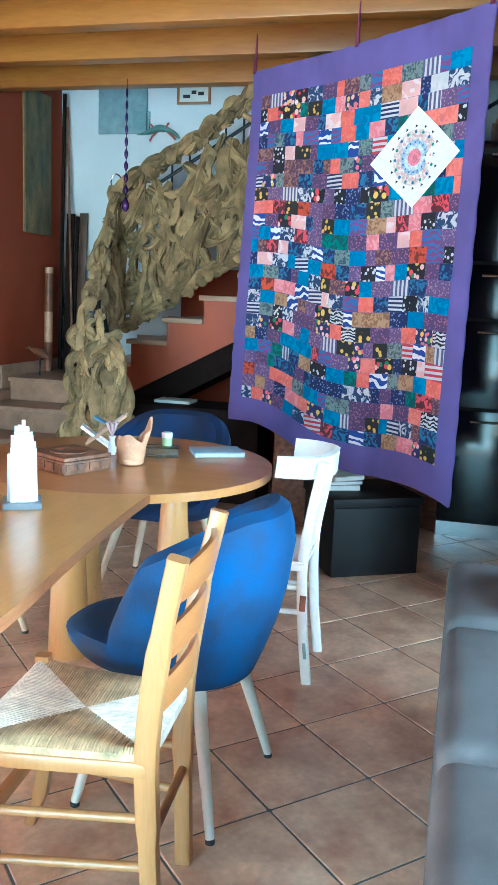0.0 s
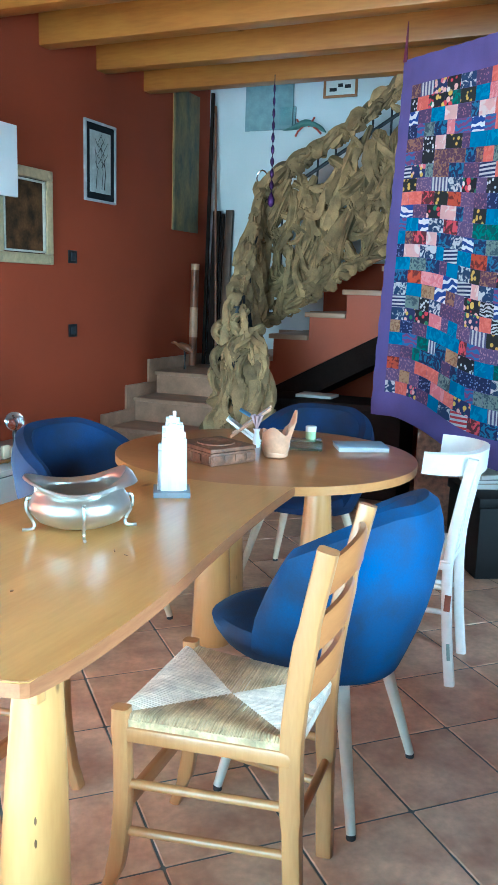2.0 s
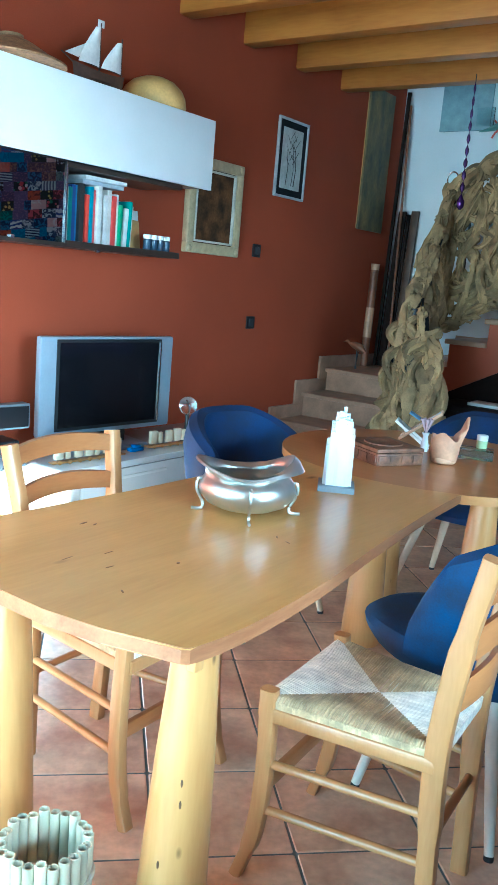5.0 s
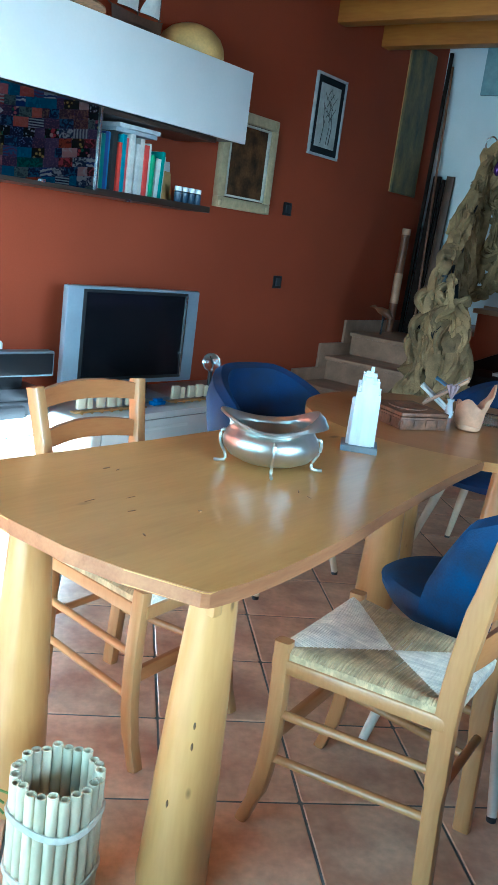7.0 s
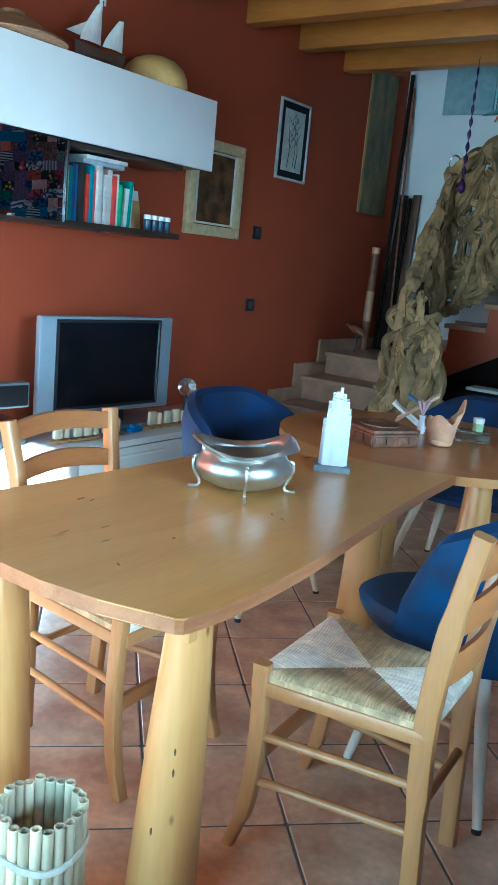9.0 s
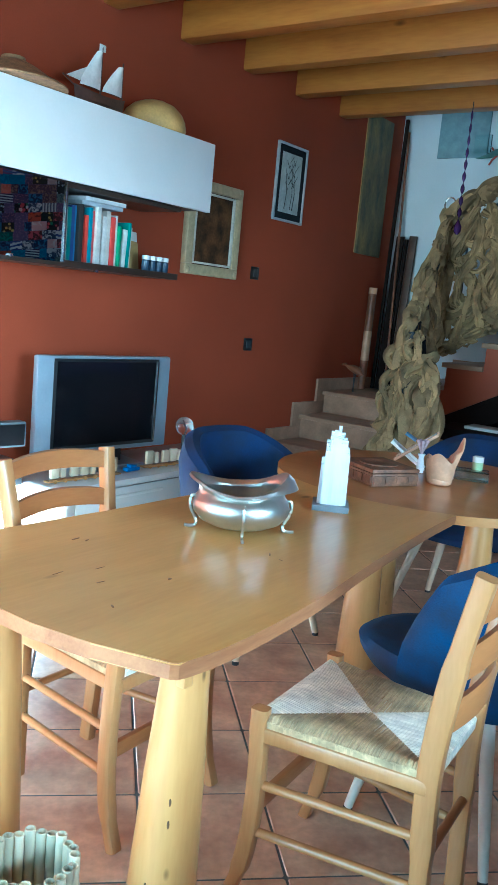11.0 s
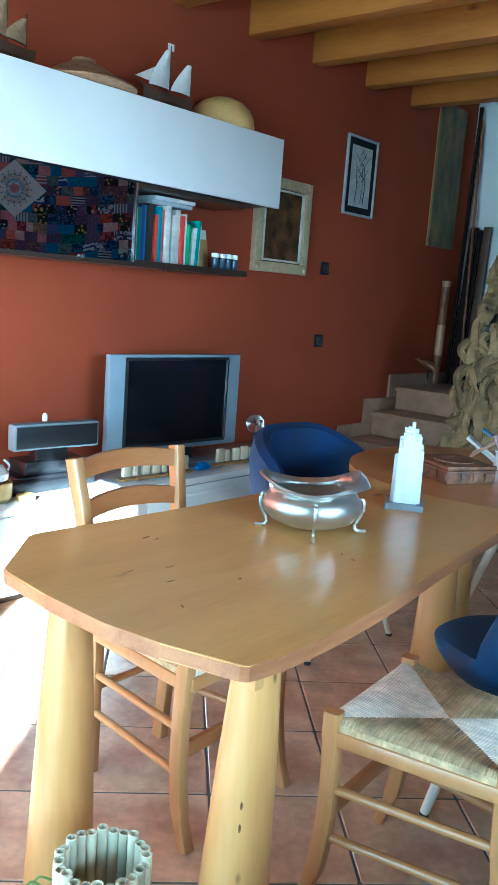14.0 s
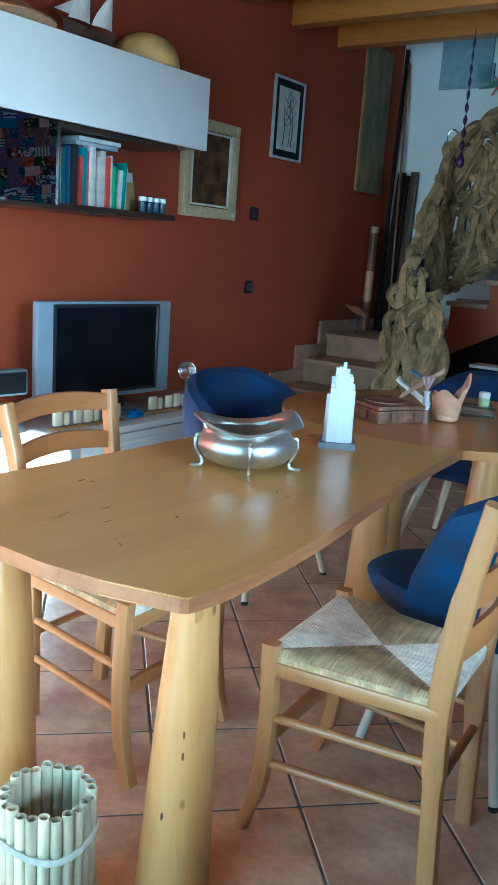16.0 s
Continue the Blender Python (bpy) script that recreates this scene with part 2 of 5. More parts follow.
GOLDFRAME = material("aged_gilt_frame", (0.56, 0.46, 0.27), 0.45, metal=0.15, vary=0.1, scale=25, bump=0.3, fine=90)
GOURD = material("golden_gourd", (0.55, 0.36, 0.12), 0.45, vary=0.15, scale=8)
STRAW = material("brown_straw_hat", (0.3, 0.17, 0.08), 0.7, vary=0.25, scale=30, fine=120)
SAIL = material("ivory_sailcloth", (0.82, 0.81, 0.77), 0.8, vary=0.06, scale=20)
TANSAIL = material("tan_sailcloth", (0.42, 0.3, 0.16), 0.8, vary=0.2, scale=20)
HULL = material("dark_wooden_hull", (0.1, 0.05, 0.03), 0.5, vary=0.25)
COPPER = material("copper_brown_bamboo", (0.24, 0.085, 0.035), 0.4, vary=0.25, scale=10)
CARVED = material("carved_red_brown_wood", (0.2, 0.09, 0.045), 0.5, vary=0.3, scale=30, bump=0.6, fine=90)
SHELLWOOD = material("pinkish_turned_wood", (0.6, 0.33, 0.19), 0.35, vary=0.15, scale=12)
PAPER = material("off_white_paper", (0.78, 0.78, 0.74), 0.8, vary=0.04)
NOTE = material("pale_blue_cover", (0.34, 0.5, 0.64), 0.5, vary=0.06)
KITCHEN = material("black_glass_front", (0.008, 0.008, 0.009), 0.12, vary=0.1, bump=0)
ORANGE = material("orange_ochre_paint", (0.4, 0.13, 0.03), 0.6, vary=0.1)


def plain(name, color, rough=0.6, vary=0.12, scale=20, metal=0.0):
    return material(name, color, rough, metal, vary, scale, 0.08, 120)


def velvet(name, color):
    m = material(name, color, 0.8, vary=0.28, scale=9, bump=0.2, fine=200)
    b = m.node_tree.nodes["Principled BSDF"]
    b.inputs["Sheen Weight"].default_value, b.inputs["Sheen Roughness"].default_value = 0.09, 0.35
    b.inputs["Sheen Tint"].default_value = (0.15, 0.45, 1.0, 1)
    return m


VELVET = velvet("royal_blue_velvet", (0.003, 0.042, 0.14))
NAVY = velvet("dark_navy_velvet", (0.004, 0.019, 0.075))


def glass(name, color=(1, 1, 1), rough=0.02):
    m = bpy.data.materials.new(name)
    m.use_nodes = True
    b = m.node_tree.nodes["Principled BSDF"]
    b.inputs["Base Color"].default_value = (*color, 1)
    b.inputs["Transmission Weight"].default_value, b.inputs["Roughness"].default_value, b.inputs["IOR"].default_value = 1, rough, 1.45
    return m


SELENITE.node_tree.nodes["Principled BSDF"].inputs["Subsurface Weight"].default_value = 0.6
SELENITE.node_tree.nodes["Principled BSDF"].inputs["Subsurface Radius"].default_value = (0.03, 0.03, 0.03)
GLASS = glass("clear_glass")
TINTED = glass("smoked_glass", (0.32, 0.33, 0.36))
BLUEGLASS = glass("pale_blue_glass", (0.7, 0.88, 0.9), 0.15)


# ---- mesh helpers ----
def mesh_of(bm, name, mat, smooth=True):
    bmesh.ops.recalc_face_normals(bm, faces=bm.faces)
    me = bpy.data.meshes.new(name)
    bm.to_mesh(me)
    bm.free()
    for mm in (mat if isinstance(mat, (list, tuple)) else [mat]):
        me.materials.append(mm)
    if smooth:
        for p in me.polygons:
            p.use_smooth = True
        me.set_sharp_from_angle(angle=radians(38))
    return me


def part(name, bm, mat, parent=None, label="", smooth=True):
    ob = new(name, mesh_of(bm, name, mat, smooth))
    ob.parent = parent
    if label:
        ob["label"] = label
    return ob


def thing(name, m, label, category, group="", kind=""):
    ob = new(name)
    ob.empty_display_size = 0.05
    ob.matrix_basis = m
    return tagged(ob, label, category, group, kind)


def box(bm, x0, x1, y0, y1, z0, z1, bevel=0.0, seg=2):
    r = bmesh.ops.create_cube(bm, size=1)
    for v in r["verts"]:
        v.co = Vector((x0 + (v.co.x + 0.5) * (x1 - x0), y0 + (v.co.y + 0.5) * (y1 - y0), z0 + (v.co.z + 0.5) * (z1 - z0)))
    if bevel:
        es = list({e for v in r["verts"] for e in v.link_edges})
        bmesh.ops.bevel(bm, geom=es, offset=bevel, segments=seg, affect="EDGES", profile=0.6)
    return bm


def boxm(*a, **k):
    return box(bmesh.new(), *a, **k)


def rings(bm, loops, closed=True, caps=True):
    """Skins loops of equal length."""
    vs = [[bm.verts.new(c) for c in loop] for loop in loops]
    n = len(vs[0])
    for a, b in zip(vs, vs[1:]):
        for i in range(n if closed else n - 1):
            j = (i + 1) % n
            bm.faces.new((a[i], a[j], b[j], b[i]))
    if caps and closed:
        bm.faces.new(vs[0][::-1])
        bm.faces.new(vs[-1])
    return bm


def tube(bm, pts, radii, seg=12, squash=None, up=(0, 0, 1)):
    """A round (or oblong: squash = (a, b)) bar along pts."""
    pts = [Vector(p) for p in pts]
    if not isinstance(radii, (list, tuple)):
        radii = [radii] * len(pts)
    loops = []
    for i, p in enumerate(pts):
        d = (pts[min(i + 1, len(pts) - 1)] - pts[max(i - 1, 0)]).normalized()
        u = Vector(up) if abs(d.dot(Vector(up))) < 0.95 else Vector((1, 0, 0))
        s = d.cross(u).normalized()
        w = s.cross(d).normalized()
        a, b = squash or (1, 1)
        loops.append([p + radii[i] * (a * math.cos(2 * math.pi * k / seg) * s + b * math.sin(2 * math.pi * k / seg) * w) for k in range(seg)])
    return rings(bm, loops)


def bar(bm, pts, w, h, side=(1, 0, 0), round_=0.25):
    """A bar of rounded rectangular section: w along side, h across."""
    pts = [Vector(p) for p in pts]
    loops = []
    for i, p in enumerate(pts):
        d = (pts[min(i + 1, len(pts) - 1)] - pts[max(i - 1, 0)]).normalized()
        s = (Vector(side) - d * d.dot(Vector(side))).normalized()
        v = d.cross(s)
        ww = w[i] if isinstance(w, (list, tuple)) else w
        hh = h[i] if isinstance(h, (list, tuple)) else h
        c = round_ * min(ww, hh)
        loop = []
        for sx, sy in ((1, 1), (-1, 1), (-1, -1), (1, -1)):
            o = [(ww / 2 * sx, (hh / 2 - c) * sy), ((ww / 2 - c * 0.3) * sx, (hh / 2 - c * 0.3) * sy), ((ww / 2 - c) * sx, hh / 2 * sy)]
            if sx * sy < 0:
                o = o[::-1]
            loop += [p + a * s + b * v for a, b in o]
        loops.append(loop)
    return rings(bm, loops)


def lathe(bm, prof, seg=24, at=(0, 0, 0)):
    """prof: (radius, height) from below."""
    o = Vector(at)
    return rings(bm, [[o + Vector((r * math.cos(2 * math.pi * k / seg), r * math.sin(2 * math.pi * k / seg), z)) for k in range(seg)] for r, z in prof])


def prism(bm, outline, z0, z1, axis="z", bevel=0.0):
    """outline in the two other axes, extruded along axis."""
    def put(a, b, c):
        return {"z": (a, b, c), "y": (a, c, b), "x": (c, a, b)}[axis]
    rings(bm, [[Vector(put(a, b, z0)) for a, b in outline], [Vector(put(a, b, z1)) for a, b in outline]])
    if bevel:
        n = {"x": 0, "y": 1, "z": 2}[axis]
        flat = [e for e in bm.edges if abs(e.verts[0].co[n] - e.verts[1].co[n]) < 1e-6]
        bmesh.ops.bevel(bm, geom=flat, offset=bevel, segments=3, affect="EDGES")
    return bm


def curve_pts(ctrl, n=10):
    """A smooth line through control points."""
    c = [Vector(p) for p in ctrl]
    c = [2 * c[0] - c[1]] + c + [2 * c[-1] - c[-2]]
    out = []
    for i in range(1, len(c) - 2):
        for k in range(n):
            t = k / n
            p0, p1, p2, p3 = c[i - 1:i + 3]
            out.append(0.5 * (2 * p1 + (p2 - p0) * t + (2 * p0 - 5 * p1 + 4 * p2 - p3) * t * t + (3 * p1 - p0 - 3 * p2 + p3) * t ** 3))
    return out + [c[-2]]


def structure(name, bm, mat, label, category, smooth=False):
    return tagged(part(name, bm, mat, smooth=smooth), label, category, kind="structure")


# ---- the room ----
WX, EX, SY, NY, TOP = -3.4, 2.95, -1.35, 6.62, 4.25
ww = bmesh.new()
# The high gap at the stairwell is made up, centred on the fill lamp.
for a in ((SY - 0.25, 5.65, -0.1, TOP), (6.4, NY + 0.25, -0.1, TOP), (5.65, 6.4, -0.1, 3.28), (5.65, 6.4, 4.02, TOP)):
    box(ww, WX - 0.25, WX, *a)
structure("wall_west", ww, RED, "terracotta red painted plaster living room wall", "wall")
structure("wall_north", boxm(WX, EX, NY, NY + 0.25, -0.1, TOP), WHITE_WALL, "white plastered wall behind the staircase", "wall")
ew = bmesh.new()
# The opening in this unseen wall is made up to go with the fill lamp.
for a in ((SY, -0.35, -0.1, TOP), (1.75, NY, -0.1, TOP), (-0.35, 1.75, -0.1, 0.65), (-0.35, 1.75, 2.25, TOP)):
    box(ew, EX, EX + 0.25, *a)
structure("wall_east", ew, GREY_WALL, "warm grey plastered side wall with an added opening for fill light", "wall")
sw = bmesh.new()
for a in ((WX, -3.1, -0.1, TOP), (-0.9, -0.5, -0.1, 2.55), (0.14, EX, -0.1, TOP), (-3.1, 0.14, 2.55, TOP)):
    box(sw, a[0], a[1], SY - 0.25, SY, a[2], a[3])
structure("wall_south", sw, GREY_WALL, "warm grey plastered wall with a terrace opening and a narrow door gap", "wall")
structure("ceiling", boxm(WX, EX, SY, 5.45, 2.985, 3.1), CEIL, "varnished pine board ceiling above the beams", "ceiling")
structure("ceiling_stairwell", boxm(WX, EX, 5.45, NY, TOP, TOP + 0.1), WHITE_WALL, "white ceiling above the open stairwell", "ceiling")
structure("wall_upper", boxm(WX, EX, 5.35, 5.44, 3.1, TOP), WHITE_WALL, "white upper wall over the stairwell edge", "wall")
structure("ground", boxm(-40, 40, -60, 60, -0.3, -0.12), plain("outdoor_paving", (0.4, 0.37, 0.32), 0.9), "pale paving outside the house", "ground")
# Added out of view: blocks direct sun from the east opening.
structure("sun_block_wall", boxm(5.5, 5.8, -5.0, 3.5, -0.12, 4.3), WHITE_WALL, "tall pale unseen wall keeping the sun off the side window", "wall")
for i in range(12):
    far = 5.655 - 0.605 * i
    if far - 0.12 > SY:
        bm = boxm(WX - 0.05, EX, -0.06, 0.06, 0, 0.205, 0.012)
        ob = part("ceiling_beam", bm, BEAM)
        ob.location = (0, far - 0.06, 2.771)
        tagged(ob, "varnished honey pine ceiling beam with knots", "beam", "ceiling beams", "structure")

# ---- staircase ----
stair = thing("staircase", pose(0, 0, 0), "tiled staircase with orange-red sides turning at a landing", "staircase", kind="structure")
RISE, SIDE = 0.167, 5.72
LOW = [(4.73, 0.18), (5.06, 0.36), (5.385, 0.54), (5.71, 0.715)]
for i, (y, z) in enumerate(LOW):
    end = NY if i == 3 else LOW[i + 1][0]
    part("step", boxm(WX, -2.45, y + 0.02, end + 0.02, z - 0.18, z - 0.03), STONE, stair, "pinkish tiled riser")
    part("tread", boxm(WX, -2.43, y - 0.015, end + 0.02, z - 0.03, z, 0.006), STONE, stair)
    part("skirting", boxm(WX, WX + 0.02, y - 0.1, end + 0.03, z - 0.1, z + 0.095, 0.004), STONE, stair, "pale stone stepped skirting")
    if i:
        part("base", boxm(WX, -2.46, y + 0.03, NY, 0, z - 0.181), STONE, stair)
UP = [(-2.66 + 0.275 * k, 0.715 + RISE * (k + 1)) for k in range(12)]
prof = [(-2.66, 0.5)]
for x, z in UP:
    prof += [(x, z - RISE - 0.03), (x, z - 0.03)]
prof += [(UP[-1][0] + 0.28, UP[-1][1] - 0.03), (UP[-1][0] + 0.28, UP[-1][1] - 0.46), (-2.42, 0.64), (-2.6, 0.5)]
part("flight", prism(bmesh.new(), prof, SIDE, NY, "y"), RED_STAIR, stair, "orange-red painted stair flight", False)
# Underside coloured near-black to stand in for the shade below the flight.
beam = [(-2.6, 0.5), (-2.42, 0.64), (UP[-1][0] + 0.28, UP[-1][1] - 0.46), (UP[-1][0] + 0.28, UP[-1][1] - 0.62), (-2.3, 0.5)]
part("stringer", prism(bmesh.new(), beam, SIDE + 0.02, NY, "y"), SHADE_DARKWOOD, stair, "sloping underside of the flight, coloured as deep shade", False)
for k, (x, z) in enumerate(UP):
    part("tread", boxm(x - 0.03, x + 0.275, SIDE - 0.03, NY, z - 0.03, z + 0.005, 0.006), NOSING, stair, "pale stone tread with a wooden nosing")
    part("skirting", boxm(x - 0.04, x + 0.24, NY - 0.015, NY, z, z + 0.16, 0.003), STONE, stair)
structure("wall_under_stair", boxm(-2.3, 0.9, NY - 0.05, NY - 0.001, 0, 1.6), RED, "dark red wall under the stairs", "wall")
lw = prism(bmesh.new(), [(-2.44, 0), (-2.44, 0.62), (-2.3, 0.6), (-2.3, 0)], SIDE + 0.05, NY, "y")
structure("wall_stair_end", lw, RED, "dark red wall closing the stairs", "wall")

# railing with hessian
RAIL_UP = [Vector((-2.47, SIDE - 0.02, 2.12)), Vector((0.45, SIDE - 0.02, 2.12 + 2.92 * RISE / 0.275))]
RAIL_LO = [Vector((-2.34, 4.98, 1.24)), Vector((-2.46, 5.68, 2.06))]
railing = thing("stair_railing", pose(0, 0, 0), "black iron stair railing wound with brown hessian", "railing")


def rail_point(line, t, down):
    p = line[0].lerp(line[1], t)
    return p - Vector((0, 0, down))


for line, drop in ((RAIL_UP, 0.0), (RAIL_UP, 0.14), (RAIL_UP, 1.0), (RAIL_LO, 0.0), (RAIL_LO, 0.85)):
    part("rail", tube(bmesh.new(), [rail_point(line, 0, drop), rail_point(line, 1, drop)], 0.013, 8), IRON, railing)
for k in range(24):
    part("baluster", tube(bmesh.new(), [rail_point(RAIL_UP, k / 23, 0), rail_point(RAIL_UP, k / 23, 1.01)], 0.008, 8), IRON, railing)
for k in range(6):
    part("baluster", tube(bmesh.new(), [rail_point(RAIL_LO, k / 5, 0), rail_point(RAIL_LO, k / 5, 0.81)], 0.008, 8), IRON, railing)
part("newel_post", tube(bmesh.new(), [(-2.34, 4.96, 0), (-2.34, 4.96, 1.26)], 0.025, 10), IRON, railing)
part("ring", tube(bmesh.new(), [(-2.5 + 0.04 * math.cos(a / 8 * math.pi), SIDE - 0.04, 2.16 + 0.05 * math.sin(a / 8 * math.pi)) for a in range(17)], 0.006, 8), STEEL, railing)

drape = thing("hessian_drapery", pose(0, 0, 0), "brown hessian strips knotted and wound along the stair railing", "drapery")
rnd = random.Random(5)


def ribbon(ctrl, width, twist, puff=0.35, n=7):
    """A crumpled cloth band along ctrl, folded lengthwise."""
    pts = curve_pts(ctrl, n)
    bm, loops = bmesh.new(), []
    a0, tw, ph = rnd.uniform(-0.6, 0.6), rnd.uniform(-twist, twist), rnd.uniform(0, 6)
    m = len(pts)
    for i, p in enumerate(pts):
        d = (pts[min(i + 1, m - 1)] - pts[max(i - 1, 0)]).normalized()
        face = Vector((0.25, -1, 0.1))
        s = d.cross(face)
        s = s.normalized() if s.length > 1e-3 else Vector((1, 0, 0))
        q = s.cross(d).normalized()
        ang = a0 + tw * i / m
        u, v = s * math.cos(ang) + q * math.sin(ang), q * math.cos(ang) - s * math.sin(ang)
        w = width * (0.8 + 0.2 * math.sin(ph + 7 * i / m)) * (1 if 0 < i < m - 1 else 0.7)
        wob = [rnd.uniform(-0.007, 0.007) for k in range(9)]
        loop = []
        for k in range(9):
            f = k / 8 * 2 - 1
            fold = math.cos(f * 2.2) * puff * w + 0.12 * w * math.sin(f * 8 + ph + i * 0.35) + wob[k]
            loop.append(p + u * (f * w / 2) + v * fold)
        for k in range(8, -1, -1):
            f = k / 8 * 2 - 1
            fold = math.cos(f * 2.2) * puff * w + 0.12 * w * math.sin(f * 8 + ph + i * 0.35) + wob[k] - 0.005
            loop.append(p + u * (f * w / 2) + v * fold)
        loops.append(loop)
    return rings(bm, loops)


def jit(p, a, b=None):
    return Vector(p) + Vector((rnd.uniform(-a, a), rnd.uniform(-(b or 0.03), b or 0.03), rnd.uniform(-a, a)))


def on_up(t, down):
    return rail_point(RAIL_UP, t, down) + Vector((0, -0.04, 0))


def on_lo(t, down):
    return rail_point(RAIL_LO, t, down) + Vector((-0.02, -0.03, 0))


for k in range(34):        # along the upper rail
    t = k / 33 * 0.6
    part("hessian_strip", ribbon([jit(on_up(t - 0.02, 0.04), 0.02), jit(on_up(t + 0.015, 0.0), 0.03), jit(on_up(t + 0.04, 0.05), 0.03)], 0.13, 1.4, 0.5), HESSIAN, drape)
for k in range(140):       # hanging and slung between the balusters
    t = rnd.uniform(0.0, 0.6)
    d = rnd.uniform(0.03, 0.7)
    ln = rnd.uniform(0.3, 0.75)
    dx = rnd.uniform(-0.09, 0.09)
    ctrl = [jit(on_up(t, d), 0.03), jit(on_up(t + dx * 0.5, d + ln * 0.35), 0.05, 0.06), jit(on_up(t + dx, min(0.98, d + ln * 0.7)), 0.05, 0.05), jit(on_up(t + dx * 1.2, min(1.03, d + ln)), 0.03)]
    part("hessian_strip", ribbon(ctrl, rnd.uniform(0.045, 0.115), 2.6, 0.36), HESSIAN, drape)
for k in range(60):        # slung sideways
    t, d = rnd.uniform(0.0, 0.55), rnd.uniform(0.25, 0.97)
    ctrl = [jit(on_up(t, d), 0.03), jit(on_up(t + 0.035, d + 0.07), 0.04, 0.06), jit(on_up(t + 0.075, d), 0.04)]
    part("hessian_strip", ribbon(ctrl, rnd.uniform(0.05, 0.11), 2.4, 0.36), HESSIAN, drape)
for k in range(22):        # along the lower edge
    t = k / 21 * 0.6
    part("hessian_strip", ribbon([jit(on_up(t - 0.02, 1.0), 0.02), jit(on_up(t + 0.02, 0.98), 0.03), jit(on_up(t + 0.05, 1.02), 0.02)], 0.1, 1.4, 0.5), HESSIAN, drape)
for k in range(26):        # wound along the lower rail
    t = k / 25
    part("hessian_strip", ribbon([jit(on_lo(t - 0.08, 0.06), 0.03), jit(on_lo(t, -0.02), 0.04), jit(on_lo(t + 0.1, 0.04), 0.04)], 0.08, 2.0, 0.5), HESSIAN, drape)
for k in range(60):        # the lower rail beside the first steps
    t, d = rnd.uniform(0, 1.0), rnd.uniform(0, 0.5)
    ctrl = [jit(on_lo(t, d - 0.02), 0.03), jit(on_lo(t, d + 0.15), 0.05, 0.06), jit(on_lo(t + 0.08, d + 0.33), 0.05, 0.06), jit(on_lo(t, min(0.85, d + 0.5)), 0.03)]
    part("hessian_strip", ribbon(ctrl, rnd.uniform(0.06, 0.12), 2.6, 0.36), HESSIAN, drape)
# Black tube filling the middle of the heap behind the strips.
part("heap_core", tube(bmesh.new(), [(-2.32, 5.03, 0.22), (-2.3, 5.0, 0.55), (-2.31, 5.0, 0.9), (-2.33, 5.03, 1.24)], [0.1, 0.13, 0.1, 0.05], 14), BLACKCLOTH, drape, "black core behind the hessian")
for k in range(58):        # the heap that falls from the newel, in loops and twisted folds
    a = rnd.uniform(-1.5, 1.5)
    z = rnd.uniform(0.42, 1.3)
    r = (0.155 if z < 1.0 else 0.155 - 0.3 * (z - 1.0)) * rnd.uniform(0.85, 1.08)
    x, y = -2.3 + r * math.sin(a) * 1.12, 5.0 - r * math.cos(a) * 0.75
    ln, sw = rnd.uniform(0.18, 0.42), rnd.choice((-1, 1)) * rnd.uniform(0.02, 0.075)
    lo = max(0.24, z - ln)
    ctrl = [(x - sw * 0.4, y + 0.03, z), (x + sw, y - 0.03, z - (z - lo) * 0.3), (x + sw * 0.7, y - 0.035, z - (z - lo) * 0.65), (x - sw, y + 0.02, lo)]
    part("hessian_strip", ribbon([jit(c, 0.012, 0.01) for c in ctrl], rnd.uniform(0.06, 0.125), 2.2, 0.42), HESSIAN, drape)
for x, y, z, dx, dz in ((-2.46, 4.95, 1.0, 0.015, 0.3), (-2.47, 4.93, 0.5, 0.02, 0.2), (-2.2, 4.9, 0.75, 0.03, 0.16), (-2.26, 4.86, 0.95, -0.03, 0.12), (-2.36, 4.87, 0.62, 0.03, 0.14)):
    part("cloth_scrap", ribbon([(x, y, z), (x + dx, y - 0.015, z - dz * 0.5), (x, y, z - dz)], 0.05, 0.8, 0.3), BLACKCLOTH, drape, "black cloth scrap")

# ---- tables ----
long_table = thing("long_table", pose(0, 0, 0), "honey pine long table with a wavy edge and thick round legs", "table")
wave = [(p.x, p.y) for p in curve_pts([(-0.951, 2.414, 0), (-0.938, 2.2, 0), (-0.915, 1.95, 0), (-0.885, 1.68, 0), (-0.85, 1.42, 0), (-0.833, 1.2, 0), (-0.832, 1.05, 0), (-0.843, 0.955, 0)], 5)]
end_arc = [(x, 2.89 - 0.556 * math.sqrt(1 - ((x + 1.255) / 0.585) ** 2)) for x in [-1.58 + 0.0315 * k for k in range(20)]]
outline = [(-1.0, 0.907), (-1.13, 0.889), (-1.3, 0.893), (-1.452, 0.908), (-1.475, 0.92), (-1.63, 1.085), (-1.636, 1.11), (-1.6, 1.6), (-1.59, 2.0), (-1.6, 2.44)] + end_arc + wave + [(-0.855, 0.945)]
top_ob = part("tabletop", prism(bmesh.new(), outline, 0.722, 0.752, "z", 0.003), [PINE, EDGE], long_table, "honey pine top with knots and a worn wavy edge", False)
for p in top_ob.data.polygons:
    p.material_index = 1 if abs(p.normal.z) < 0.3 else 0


def fat_leg(parent, x, y, lean, top=0.722, r=0.058, mat=PINE_LEG):
    p = [(x + lean[0] * z, y + lean[1] * z, z) for z in (0, 0.02, 0.2, 0.45, 0.66, top)]
    return part("leg", tube(bmesh.new(), p, [r * 1.26, r * 1.31, r * 1.19, r * 1.0, r * 0.78, r * 0.71], 28), mat, parent, "thick tapered pine leg")


